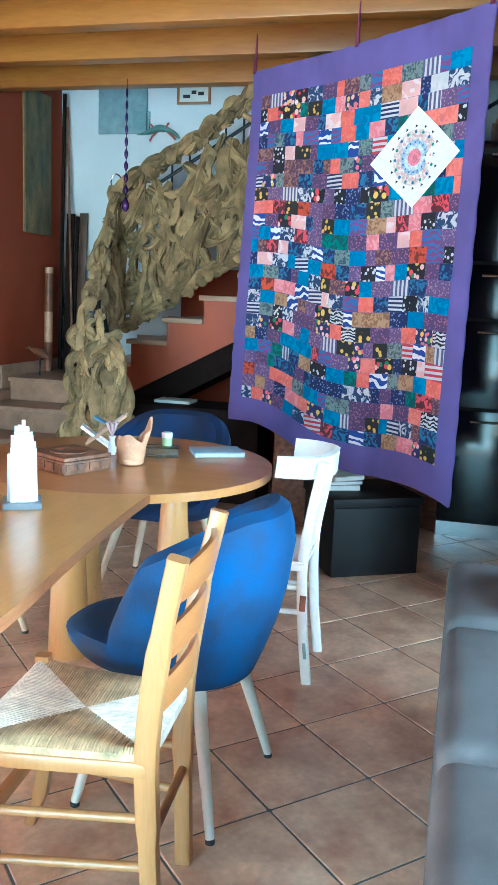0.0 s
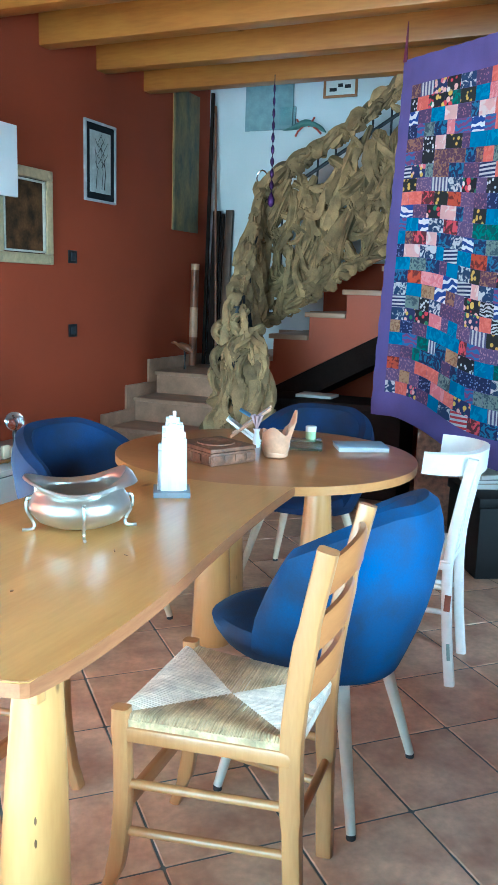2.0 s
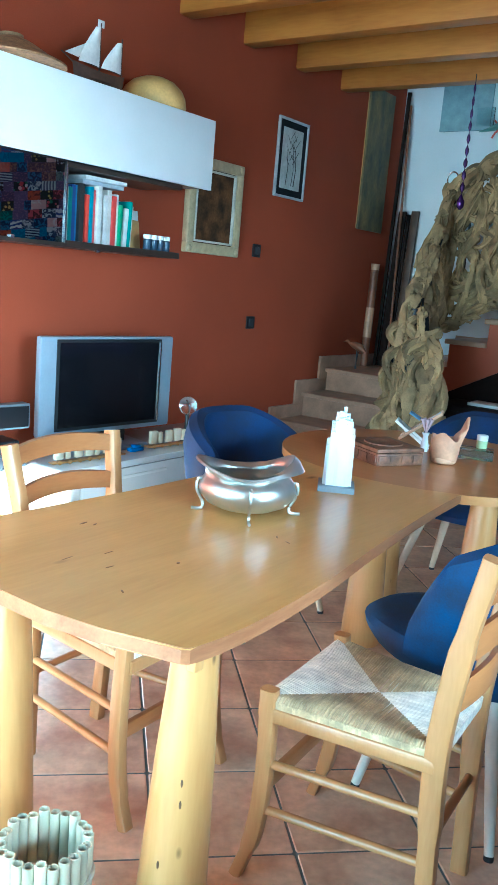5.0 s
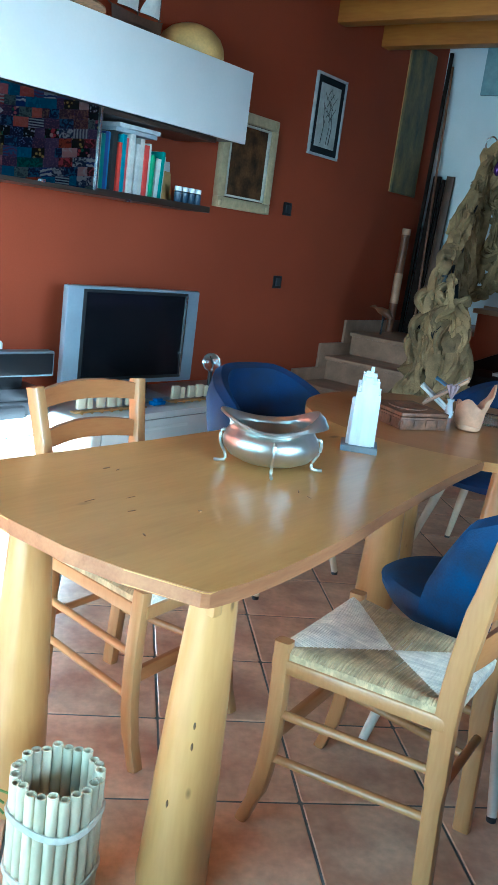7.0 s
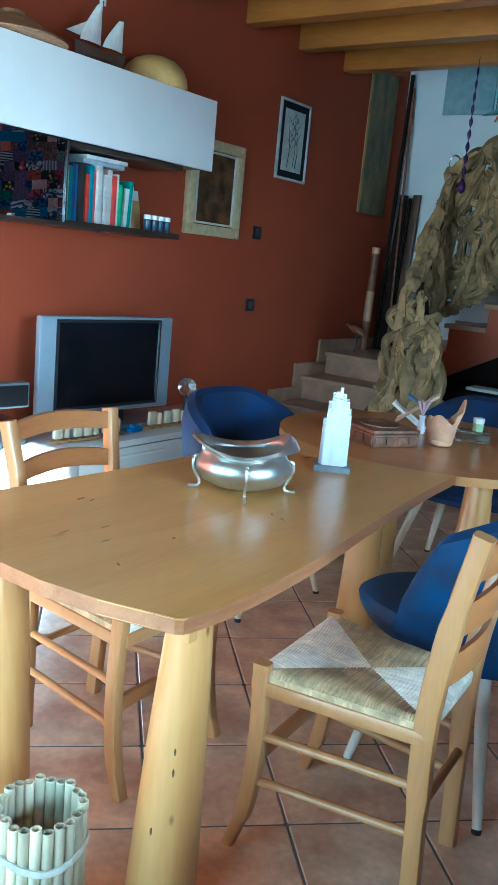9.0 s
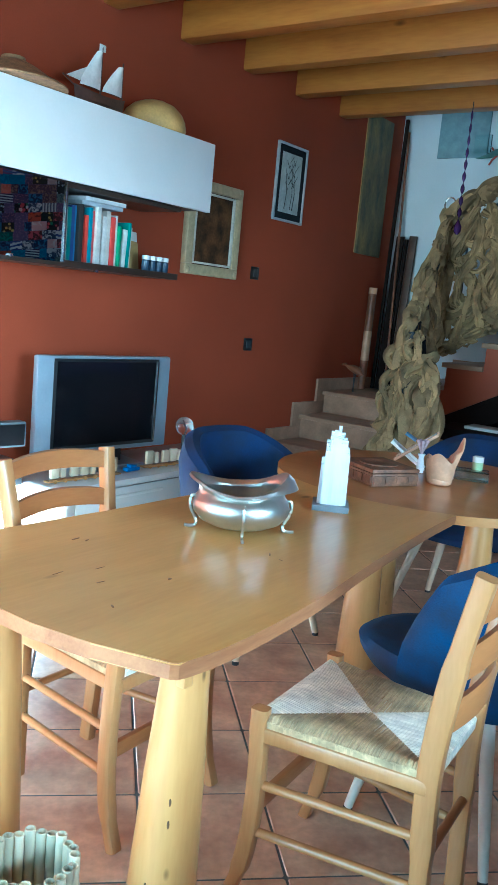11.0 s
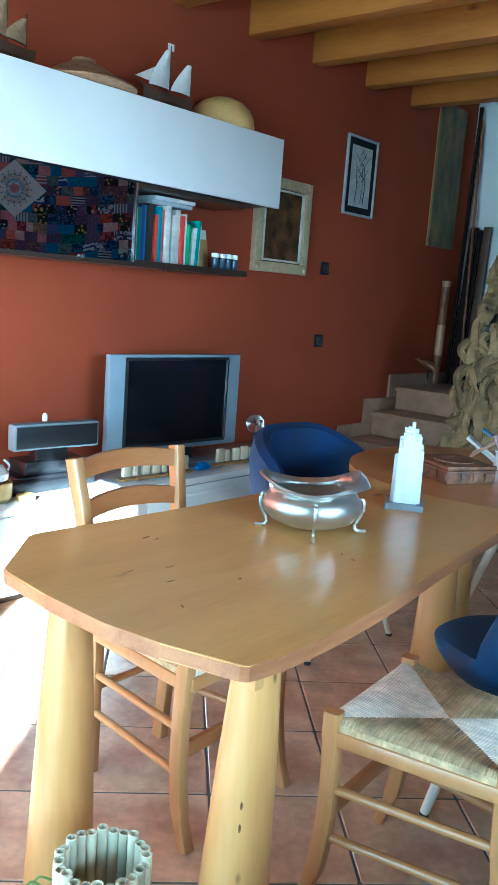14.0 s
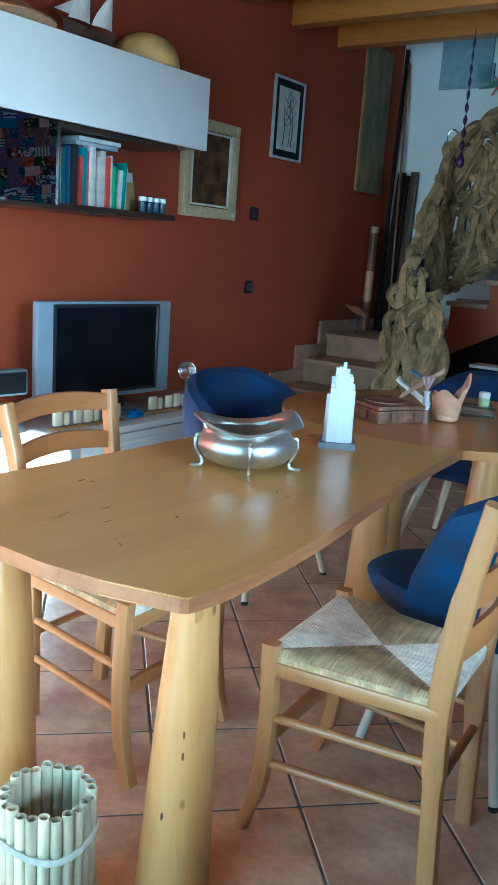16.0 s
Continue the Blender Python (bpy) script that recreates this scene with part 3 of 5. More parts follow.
near_leg = fat_leg(long_table, -0.972, 1.11, (0.042, -0.01))
PALE_KNOT = plain("brown_table_knot", (0.24, 0.11, 0.035), 0.4, 0.3)
KNOT = plain("dark_resin_knot", (0.12, 0.055, 0.02), 0.5, 0.3)
for ang, z, s in ((-54, 0.42, 0.0042), (-53, 0.375, 0.0045), (-80, 0.24, 0.0045)):
    r0 = 0.058 * (1.2 - 0.76 * max(0, z - 0.2))
    k = part("knot", lathe(bmesh.new(), [(s, -0.004), (s * 0.95, 0.0004), (s * 0.4, 0.0012)], 12), KNOT, near_leg)
    k.matrix_basis = pose(-0.972 + 0.042 * z + r0 * math.cos(radians(ang)), 1.11 - 0.01 * z + r0 * math.sin(radians(ang)), z, 90, 0, ang + 90) @ pose(0, 0, 0)
    k.scale = (0.6, 2.0, 1)
fat_leg(long_table, -1.405, 1.03, (-0.02, 0.03))
for x, y, w, ln, ang in ((-1.459, 1.296, 0.006, 0.02, 8), (-1.435, 1.31, 0.004, 0.012, 20), (-1.205, 1.13, 0.0035, 0.016, -5), (-1.127, 1.256, 0.006, 0.009, 30), (-1.094, 1.053, 0.0035, 0.012, 60), (-1.27, 1.192, 0.0025, 0.02, 0), (-1.089, 1.578, 0.003, 0.014, 35), (-1.048, 1.563, 0.003, 0.012, 70), (-1.3, 1.1, 0.0025, 0.024, 4)):
    k = part("knot", lathe(bmesh.new(), [(1.0, -0.002), (0.95, 0.0003), (0.4, 0.0005)], 14), PALE_KNOT, top_ob)
    k.matrix_basis = pose(x, y, 0.752, 0, 0, ang)
    k.scale = (w * 0.7, ln * 0.75, 1)
part("cleat", boxm(-0.9, -0.88, 1.02, 1.045, 0.67, 0.7225, 0.004), PINE_LEG, long_table)
part("apron", boxm(-1.45, -0.95, 1.06, 1.1, 0.66, 0.722, 0.004), PINE_LEG, long_table)
round_table = thing("round_table", pose(-1.255, 2.89, 0), "reddish wooden round table with thick tapered legs", "table")
circle = [(0.58 * math.cos(a), 0.58 * math.sin(a)) for a in [2 * math.pi * k / 72 for k in range(72)]]
circle = [(x, y if y > 0 else y * 0.95) for x, y in circle]
rt = []
for p in circle:
    if not rt or (p[0] - rt[-1][0]) ** 2 + (p[1] - rt[-1][1]) ** 2 > 1e-6:
        rt.append(p)
part("tabletop", prism(bmesh.new(), rt, 0.718, 0.748, "z", 0.003), CHERRY, round_table, "reddish polished round top")
for x, y in ((0.29, -0.2), (-0.15, -0.13), (-0.3, 0.32)):
    fat_leg(round_table, x, y, (0, 0), 0.718, 0.06)


# ---- ladder-back rush chairs ----
def rush_chair(slats, low=0.033):
    c = thing("rush_chair", pose(0, 0, 0), "honey beech ladder-back chair with a woven rush seat", "chair", "rush-seated chairs")
    for s in (-1, 1):
        back = curve_pts([(0.136 * s, 0.205, 0), (0.145 * s, 0.195, 0.24), (0.155 * s, 0.19, 0.46), (0.172 * s, 0.215, 0.68), (0.19 * s, 0.255, 0.885)], 5)
        part("back_post", bar(bmesh.new(), back, [0.034] * len(back), [0.042] * 6 + [0.05] * 10 + [0.042] * (len(back) - 16), (1, 0, 0)), BEECH, c)
        front = curve_pts([(0.197 * s, -0.225, 0), (0.195 * s, -0.19, 0.12), (0.192 * s, -0.178, 0.28), (0.19 * s, -0.185, 0.475)], 5)
        part("front_leg", bar(bmesh.new(), front, 0.034, [0.03] * 4 + [0.04] * (len(front) - 4), (1, 0, 0)), BEECH, c)
        part("stretcher", tube(bmesh.new(), [(0.193 * s, -0.175, 0.3), (0.147 * s, 0.195, 0.3)], 0.011, 10), BEECH, c)
        part("stretcher", tube(bmesh.new(), [(0.194 * s, -0.185, 0.185), (0.143 * s, 0.197, 0.185)], 0.011, 10), BEECH, c)
        part("seat_rail", bar(bmesh.new(), [(0.196 * s, -0.18, 0.42), (0.16 * s, 0.19, 0.42)], 0.02, 0.034, (1, 0, 0)), BEECH, c)
    part("stretcher", bar(bmesh.new(), [(-0.19, -0.18, 0.24), (0.19, -0.18, 0.24)], 0.018, 0.04, (0, 1, 0)), BEECH_DARK, c, "flat front stretcher")
    part("stretcher", tube(bmesh.new(), [(-0.143, 0.197, 0.25), (0.143, 0.197, 0.25)], 0.011, 10), BEECH_DARK, c)
    part("seat_rail", bar(bmesh.new(), [(-0.19, -0.2, 0.42), (0.19, -0.2, 0.42)], 0.02, 0.034, (0, 1, 0)), BEECH, c)
    for z in slats:
        f = (z - 0.46) / 0.425
        y, w = 0.192 + 0.06 * f ** 1.4, 0.155 + 0.033 * f
        n = 11
        loops = []
        for k in range(n):
            u = k / (n - 1) * 2 - 1
            yy, arch = y + 0.03 * (1 - u * u), 0.016 * (1 - u * u)
            loops.append([(w * u, yy - 0.009, z - low + arch * 0.7), (w * u, yy + 0.009, z - low + arch * 0.7), (w * u, yy + 0.014, z + 0.024 + arch), (w * u, yy + 0.009, z + 0.032 + arch), (w * u, yy - 0.003, z + 0.03 + arch)])
        part("slat", rings(bmesh.new(), loops), BEECH_DARK, c, "curved back slat")
    # seat: four triangles of wound rush
    P = [Vector((-0.19, -0.19, 0.452)), Vector((0.19, -0.19, 0.452)), Vector((0.155, 0.19, 0.452)), Vector((-0.155, 0.19, 0.452))]
    mid = Vector((0, 0.0, 0.446))
    rr = random.Random(3)
    for i in range(4):
        a, b = P[i], P[(i + 1) % 4]
        bm = bmesh.new()
        n = 58
        out = ((a + b) / 2 - mid)
        out.z = 0
        out.normalize()
        for k in range(n):
            q0, q1 = k / n, (k + 1.0) / n
            drift = rr.uniform(-0.25, 0.25) / n
            loops = []
            for s in range(9):
                f = s / 8
                loop = []
                for q, zz in ((q0, 0.0), (q0 + 0.3 / n, 0.0022), (q1 - 0.3 / n, 0.0022), (q1, 0.0), ((q0 + q1) / 2, -0.004)):
                    e = a.lerp(b, q)
                    qi = min(1, max(0, q + drift * f * (1 - abs(2 * q - 1))))
                    inner = a.lerp(mid, 2 * qi) if qi < 0.5 else b.lerp(mid, 2 * (1 - qi))
                    p = e.lerp(inner, max(0, f - 0.12) / 0.88)
                    lip = max(0, 1 - f / 0.3)
                    p = p + out * 0.012 * math.sin(lip * 2.2) + Vector((0, 0, zz + 0.013 - 0.036 * lip ** 2 - 0.008 * f))
                    loop.append(p)
                loops.append(loop)
            rings(bm, loops)
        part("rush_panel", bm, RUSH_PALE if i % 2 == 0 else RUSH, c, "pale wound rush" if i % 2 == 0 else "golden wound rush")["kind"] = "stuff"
    return c


chair_a = rush_chair((0.57, 0.69, 0.815))
chair_a.matrix_basis = pose(-0.783, 1.597, 0, 0, 0, -85.5)
chair_b = rush_chair((0.735, 0.842), 0.016)
chair_b.matrix_basis = pose(-1.515, 1.512, 0, 0, 0, 91)


# ---- blue velvet tub chairs ----
def tub_chair(mat, leg_mat, label):
    c = thing("tub_chair", pose(0, 0, 0), label, "chair", "velvet tub chairs")
    bm = bmesh.new()
    nu, nv = 40, 10
    def wall(u, v, off):
        au = abs(u)
        drop = max(0, (au - 0.22) / 0.78)
        top = 0.832 - 0.255 * drop ** 1.4
        z0 = 0.372 + 0.02 * drop
        z = z0 + (top - z0) * v
        flare = 0.055 * v + 0.018 * math.sin(v * math.pi) - 0.012 * max(0, v - 0.86) / 0.14
        a, b = 0.232 + flare - off, 0.222 + flare * 1.35 - off
        ease = 1 - 0.09 * (1 - v) ** 3
        crease = 0.006 * math.sin(u * 23 + v * 5) * math.exp(-((v - 0.84) / 0.07) ** 2)
        t = min(1, au / 0.66) * math.pi / 2
        x, y = (a * ease + crease) * math.sin(t), (b * ease + crease) * math.cos(t) + 0.01
        if au > 0.66:
            f = (au - 0.66) / 0.34
            x *= 1 - 0.1 * f * f
            y -= (0.13 - 0.05 * v) * f
        return Vector((math.copysign(x, u), y, z))
    loops = []
    for i in range(nu + 1):
        u = i / nu * 2 - 1
        outer = [wall(u, v / nv, 0) for v in range(nv + 1)]
        inner = [wall(u, v / nv, 0.058 - 0.02 * (abs(u) ** 8)) for v in range(nv, -1, -1)]
        rim = (outer[-1] + inner[0]) / 2 + Vector((0, 0, 0.02))
        loops.append(outer + [rim] + inner)
    rings(bm, loops)
    part("backrest", bm, mat, c, "wrap-around velvet back")
    bm = bmesh.new()
    seat = []
    for z, s in ((0.392, 0.84), (0.398, 0.93), (0.42, 0.99), (0.452, 1.0), (0.475, 0.95), (0.485, 0.8), (0.488, 0.4)):
        loop = []
        for k in range(40):
            a = 2 * math.pi * k / 40
            ca, d = math.cos(a), math.sin(a)
            fr = max(0, -d)
            x = 0.23 * s * math.copysign(abs(ca) ** 0.85, ca) * (1 - 0.12 * fr)
            y = -0.045 + (0.29 if d < 0 else 0.24) * s * math.copysign(abs(d) ** 0.9, d)
            loop.append(Vector((x, y, z + (0.028 * fr ** 2 if z < 0.45 else -0.012 * fr ** 2 * (z > 0.46)))))
        seat.append(loop)
    part("seat", rings(bm, seat), mat, c, "padded velvet seat")
    for x, y in ((-1, -1), (1, -1), (-1, 1), (1, 1)):
        top, foot = Vector((0.13 * x, 0.12 * y - 0.01, 0.4)), Vector((0.225 * x, 0.2 * y, 0.012))
        leg = part("leg", tube(bmesh.new(), [foot, foot.lerp(top, 0.5), top], [0.0125, 0.0165, 0.021], 14), leg_mat, c)
        part("rubber_foot", tube(bmesh.new(), [foot - Vector((0, 0, 0.012)), foot], 0.0128, 14), RUBBER, leg, "black rubber foot")
    return c


blue = tub_chair(VELVET, PALE_LEG, "royal blue velvet tub chair with pale tapered legs")
blue.matrix_basis = pose(-0.723, 2.079, 0, 0, 0, -96)
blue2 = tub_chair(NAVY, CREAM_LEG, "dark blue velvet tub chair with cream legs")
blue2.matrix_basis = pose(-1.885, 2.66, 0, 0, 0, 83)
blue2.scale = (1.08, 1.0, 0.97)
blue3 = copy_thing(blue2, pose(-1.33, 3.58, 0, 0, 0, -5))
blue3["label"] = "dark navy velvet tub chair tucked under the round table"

# ---- white kitchen chair ----
wc = thing("white_chair", pose(-0.70, 2.95, 0, 0, 0, -88), "old chipped white painted bentwood kitchen chair", "chair")
for s in (-1, 1):
    p = curve_pts([(0.15 * s, 0.215, 0), (0.15 * s, 0.19, 0.22), (0.155 * s, 0.18, 0.46), (0.165 * s, 0.205, 0.65), (0.17 * s, 0.24, 0.83)], 5)
    post = part("back_post", bar(bmesh.new(), p, 0.03, 0.036, (1, 0, 0)), WHITE_CHAIR, wc)
    part("front_leg", bar(bmesh.new(), [(0.175 * s, -0.19, 0), (0.17 * s, -0.17, 0.45)], [0.024, 0.034], [0.024, 0.034], (1, 0, 0)), WHITE_CHAIR, wc)
    for z in (0.27, 0.36):
        part("stretcher", tube(bmesh.new(), [(0.172 * s, -0.18, z), (0.152 * s, 0.186, z)], 0.01, 10), WHITE_CHAIR, wc)
    for z, w in ((0.31, 0.03), (0.56, 0.035)):
        part("paint_chip", bar(bmesh.new(), [(0.152 * s + 0.0165 * s, 0.188 + 0.03 * max(0, z - 0.46), z - w), (0.155 * s + 0.0165 * s, 0.19 + 0.03 * max(0, z - 0.46), z + w)], 0.003, 0.022, (1, 0, 0)), CHIP, post, "bare wood under chipped paint")
    part("paint_chip", bar(bmesh.new(), [(0.151 * s + 0.016 * s, 0.207, 0.1), (0.151 * s + 0.016 * s, 0.2, 0.16)], 0.003, 0.012, (1, 0, 0)), GREENCHIP, post, "grey-green paint patch")
for x in (-0.08, 0, 0.08):
    part("spindle", bar(bmesh.new(), [(x, 0.185, 0.46), (x, 0.205, 0.64), (x, 0.24, 0.8)], 0.02, 0.01, (1, 0, 0)), WHITE_CHAIR, wc)
part("seat", prism(bmesh.new(), [(-0.195, -0.2), (0.195, -0.2), (0.18, 0.19), (-0.18, 0.19)], 0.43, 0.465, "z", 0.008), WHITE_CHAIR, wc)
crest = []
for k in range(17):
    u = k / 16 * 2 - 1
    y = 0.255 - 0.17 * abs(u) ** 2.4
    h = 0.04 - 0.004 * abs(u)
    crest.append([(0.2 * math.sin(u * 1.5), y - 0.012, 0.805 - h), (0.2 * math.sin(u * 1.5) * 1.03, y + 0.012, 0.805 - h), (0.2 * math.sin(u * 1.5) * 1.05, y + 0.016, 0.805 + h), (0.2 * math.sin(u * 1.5), y - 0.006, 0.81 + h)])
crest_ob = part("crest_rail", rings(bmesh.new(), crest), WHITE_CHAIR, wc, "curved white crest rail with painted flowers")
part("stretcher", tube(bmesh.new(), [(-0.172, -0.18, 0.3), (0.172, -0.18, 0.3)], 0.01, 10), WHITE_CHAIR, wc)

# ---- media wall ----
bench = thing("media_bench", pose(0, 0, 0), "long white lacquered media bench with drawers", "cabinet")
part("body", boxm(WX + 0.003, -2.87, 1.79, 4.25, 0.05, 0.395), WHITE_MATT, bench)
part("plinth", boxm(WX + 0.02, -2.92, 1.82, 4.22, 0, 0.05), DARKWOOD, bench)
part("top", boxm(WX + 0.003, -2.845, 1.78, 4.26, 0.395, 0.425, 0.003), WHITE_GLOSS, bench, "glossy white top")
for y in (1.79, 2.61, 3.43):
    d = part("drawer", boxm(-2.868, -2.848, y + 0.004, y + 0.816, 0.055, 0.385, 0.002), WHITE_GLOSS, bench)
    part("handle", boxm(-2.847, -2.838, y + 0.25, y + 0.6, 0.335, 0.35, 0.002), WHITE_MATT, d, "slim white handle")
low = thing("low_cabinet", pose(0, 0, 0), "low brown wooden cabinet with a dark top", "cabinet")
part("body", boxm(WX + 0.003, -2.82, 0.7, 1.765, 0, 0.365), BROWNWOOD, low)
part("top", boxm(WX + 0.003, -2.79, 0.69, 1.772, 0.385, 0.435, 0.004), BROWNWOOD, low, "thick brown wooden top")
part("rail", boxm(WX + 0.003, -2.84, 0.7, 1.765, 0.365, 0.385), WHITE_MATT, low)

tv = thing("television", pose(-3.155, 3.052, 0.425, 0, 0, -4), "old flat television with a wide silver frame", "television")
bm = bmesh.new()
part("stand", prism(bm, [(-0.13, -0.24), (0.13, -0.2), (0.13, 0.2), (-0.13, 0.24)], 0, 0.025, "z", 0.006), SILVERPLASTIC, tv)
part("neck", boxm(-0.04, 0.03, -0.12, 0.12, 0.02, 0.09, 0.005), BLACK, tv)
part("cabinet", boxm(-0.01, 0.03, -0.445, 0.445, 0.085, 0.583, 0.012), SILVERPLASTIC, tv, "silver plastic housing")
part("back_cover", boxm(-0.12, -0.01, -0.36, 0.4, 0.12, 0.54, 0.03, 3), BLACK, tv, "black rear housing")
part("bezel", boxm(0.03, 0.036, -0.352, 0.352, 0.11, 0.568, 0.004), BLACK, tv, "black inner frame")
part("screen", boxm(0.036, 0.038, -0.335, 0.328, 0.128, 0.552), SCREEN, tv, "dark switched-off screen")
part("speaker_slot", boxm(0.036, 0.041, 0.336, 0.348, 0.12, 0.555, 0.001), STEEL, tv)
dock = thing("speaker_dock", pose(-3.12, 2.24, 0.425, 0, 0, -6), "black sound dock with a grey rim", "speaker")
part("foot", boxm(-0.1, 0.08, -0.2, 0.2, 0, 0.06, 0.008), BLACK, dock)
part("amplifier", boxm(-0.09, 0.06, -0.15, 0.17, 0.062, 0.12, 0.006), BLACK, dock, "black box under the dock")
part("neck", boxm(-0.03, 0.03, -0.08, 0.08, 0.03, 0.17, 0.006), BLACK, dock)
part("rim", boxm(-0.03, 0.03, -0.19, 0.245, 0.165, 0.285, 0.012), SLATE, dock, "grey rim")
part("grille", boxm(0.028, 0.035, -0.178, 0.233, 0.176, 0.274, 0.003), BLACK, dock, "black speaker grille")
part("bottle", lathe(bmesh.new(), [(0.012, 0.29), (0.012, 0.315), (0.006, 0.325)], 12, (-0.01, -0.02, 0)), WHITE_MATT, dock)
for k, (y, x, s, mt, nm, lb, ct) in enumerate([(1.86, -3.0, 0.092, GOURD, "wicker_bowl", "small round wicker bowl on the bench", "bowl"), (1.99, -2.93, 0.04, GOURD, "tape_roll", "roll of tan adhesive tape", "tape")]):
    o = tagged(part(nm, lathe(bmesh.new(), [(s * 0.8, 0), (s, 0.02), (s, s * 0.9), (s * 0.9, s * 0.92), (s * 0.85, 0.02)] if not k else [(s * 0.7, 0), (s, 0), (s, 0.025), (s * 0.7, 0.025)], 24), mt), lb, ct)
    o.location = (x, y, 0.425)
teapot = thing("white_jug", pose(-3.0, 1.86, 0.5), "small white porcelain jug standing in a bowl", "jug")
part("body", lathe(bmesh.new(), [(0.04, 0), (0.075, 0.02), (0.078, 0.045), (0.055, 0.075), (0.02, 0.085), (0.012, 0.1)], 20), WHITE_GLOSS, teapot)
part("handle", tube(bmesh.new(), [(0, 0.068 + 0.025 * math.sin(a / 8 * math.pi), 0.03 + 0.06 * a / 8) for a in range(9)], 0.005, 8), WHITE_GLOSS, teapot)
router = thing("set_top_box", pose(-3.15, 2.1, 0.425), "black set-top box under the sound dock", "box")
part("body", boxm(-0.12, 0.15, -0.18, 0.18, 0.0, 0.05, 0.004), BLACK, router)
bulb = thing("bulb_lamp", pose(-2.98, 3.52, 0.425), "small lamp with a bare clear glass globe", "lamp")
part("stem", tube(bmesh.new(), [(0, 0, 0), (0, 0, 0.16)], 0.012, 12), BLACK, bulb)
part("foot", lathe(bmesh.new(), [(0.045, 0), (0.045, 0.012), (0.012, 0.02)], 20), BLACK, bulb)
part("globe", lathe(bmesh.new(), [(0.012, 0.155)] + [(0.052 * math.sin(a), 0.21 - 0.052 * math.cos(a)) for a in [0.3 + 2.8 * k / 12 for k in range(13)]], 24), GLASS, bulb, "clear glass globe")
part("filament", tube(bmesh.new(), [(0, 0, 0.16), (0.0, 0.012, 0.2), (0, -0.01, 0.235)], 0.004, 8), STEEL, bulb)
for y0, n, x in ((2.55, 7, -2.97), (3.22, 6, -2.98)):
    tr = thing("wooden_letter_train", pose(x, y0, 0.425, 0, 0, -4), "toy train of pale wooden block shapes on wheels", "toy", "wooden toy trains")
    part("rail", boxm(-0.02, 0.02, -0.02, n * 0.06 + 0.01, 0.006, 0.014, 0.002), PINE_LEG, tr)
    for k in range(n):
        part("letter_block", boxm(-0.012, 0.012, k * 0.06, k * 0.06 + (0.05, 0.03, 0.045)[k % 3], 0.022, (0.095, 0.085, 0.09)[k % 3], 0.009), CREAM_LEG, tr)
        part("wheel", tube(bmesh.new(), [(0.012, k * 0.06 + 0.02, 0.01), (0.02, k * 0.06 + 0.02, 0.01)], 0.01, 12), PINE_LEG, tr)
toy = thing("toy_car", pose(-2.95, 3.08, 0.425), "tiny bright blue toy car", "toy")
part("body", boxm(-0.02, 0.02, -0.045, 0.045, 0.008, 0.028, 0.006), plain("toy_blue", (0.02, 0.16, 0.5), 0.3), toy)
part("roof", boxm(-0.016, 0.016, -0.02, 0.025, 0.026, 0.043, 0.006), plain("toy_blue_roof", (0.02, 0.16, 0.5), 0.3), toy)

cup = thing("wall_cabinet", pose(0, 0, 0), "long white lift-up wall cabinet with dark sides", "cabinet")
part("body", boxm(WX + 0.003, -3.09, 1.86, 3.69, 1.825, 2.18), DARKWOOD, cup, "dark wooden carcass")
part("door", boxm(-3.09, -3.066, 1.855, 3.695, 1.818, 2.184, 0.002), WHITE_MATT, cup, "white lift-up door")
shelf = thing("wall_shelf", pose(0, 0, 0), "dark wooden wall shelf with a glass door", "shelf")
part("bottom", boxm(WX + 0.003, -3.09, 1.2, 3.49, 1.43, 1.462, 0.002), DARKWOOD, shelf)
part("top", boxm(WX + 0.003, -3.1, 1.2, 3.49, 1.792, 1.815, 0.002), DARKWOOD, shelf)
part("back_panel", boxm(WX + 0.004, WX + 0.016, 1.2, 2.68, 1.462, 1.792), DARKWOOD, shelf)
part("side", boxm(WX + 0.003, -3.1, 1.2, 1.225, 1.462, 1.792), DARKWOOD, shelf)
part("divider", boxm(WX + 0.003, -3.1, 2.655, 2.675, 1.462, 1.792), DARKWOOD, shelf)
for y0, y1 in ((1.205, 1.93), (1.935, 2.665)):
    d = part("glass_door", boxm(-3.092, -3.086, y0, y1, 1.45, 1.81), MIRRORGLASS, shelf, "dark reflecting glass door")
    part("edge", boxm(-3.0855, -3.078, y1 - 0.012, y1, 1.45, 1.81, 0.001), STEEL, d, "bright aluminium edge")
    part("knob", boxm(-3.0855, -3.072, y1 - 0.32, y1 - 0.3, 1.445, 1.46, 0.002), STEEL, d)
part("clip", boxm(-3.088, -3.075, 2.86, 2.88, 1.42, 1.432), STEEL, shelf)
rb = random.Random(11)
COLS = [(0.5, 0.5, 0.45), (0.04, 0.2, 0.18), (0.03, 0.07, 0.25), (0.06, 0.2, 0.4), (0.03, 0.03, 0.03), (0.55, 0.07, 0.05), (0.6, 0.06, 0.04), (0.05, 0.25, 0.35), (0.7, 0.1, 0.1), (0.7, 0.7, 0.66), (0.6, 0.58, 0.5), (0.72, 0.72, 0.7), (0.7, 0.68, 0.62), (0.6, 0.06, 0.05), (0.75, 0.74, 0.7), (0.08, 0.32, 0.15), (0.02, 0.2, 0.15), (0.7, 0.72, 0.7), (0.03, 0.25, 0.22), (0.75, 0.75, 0.7)]
y = 2.70
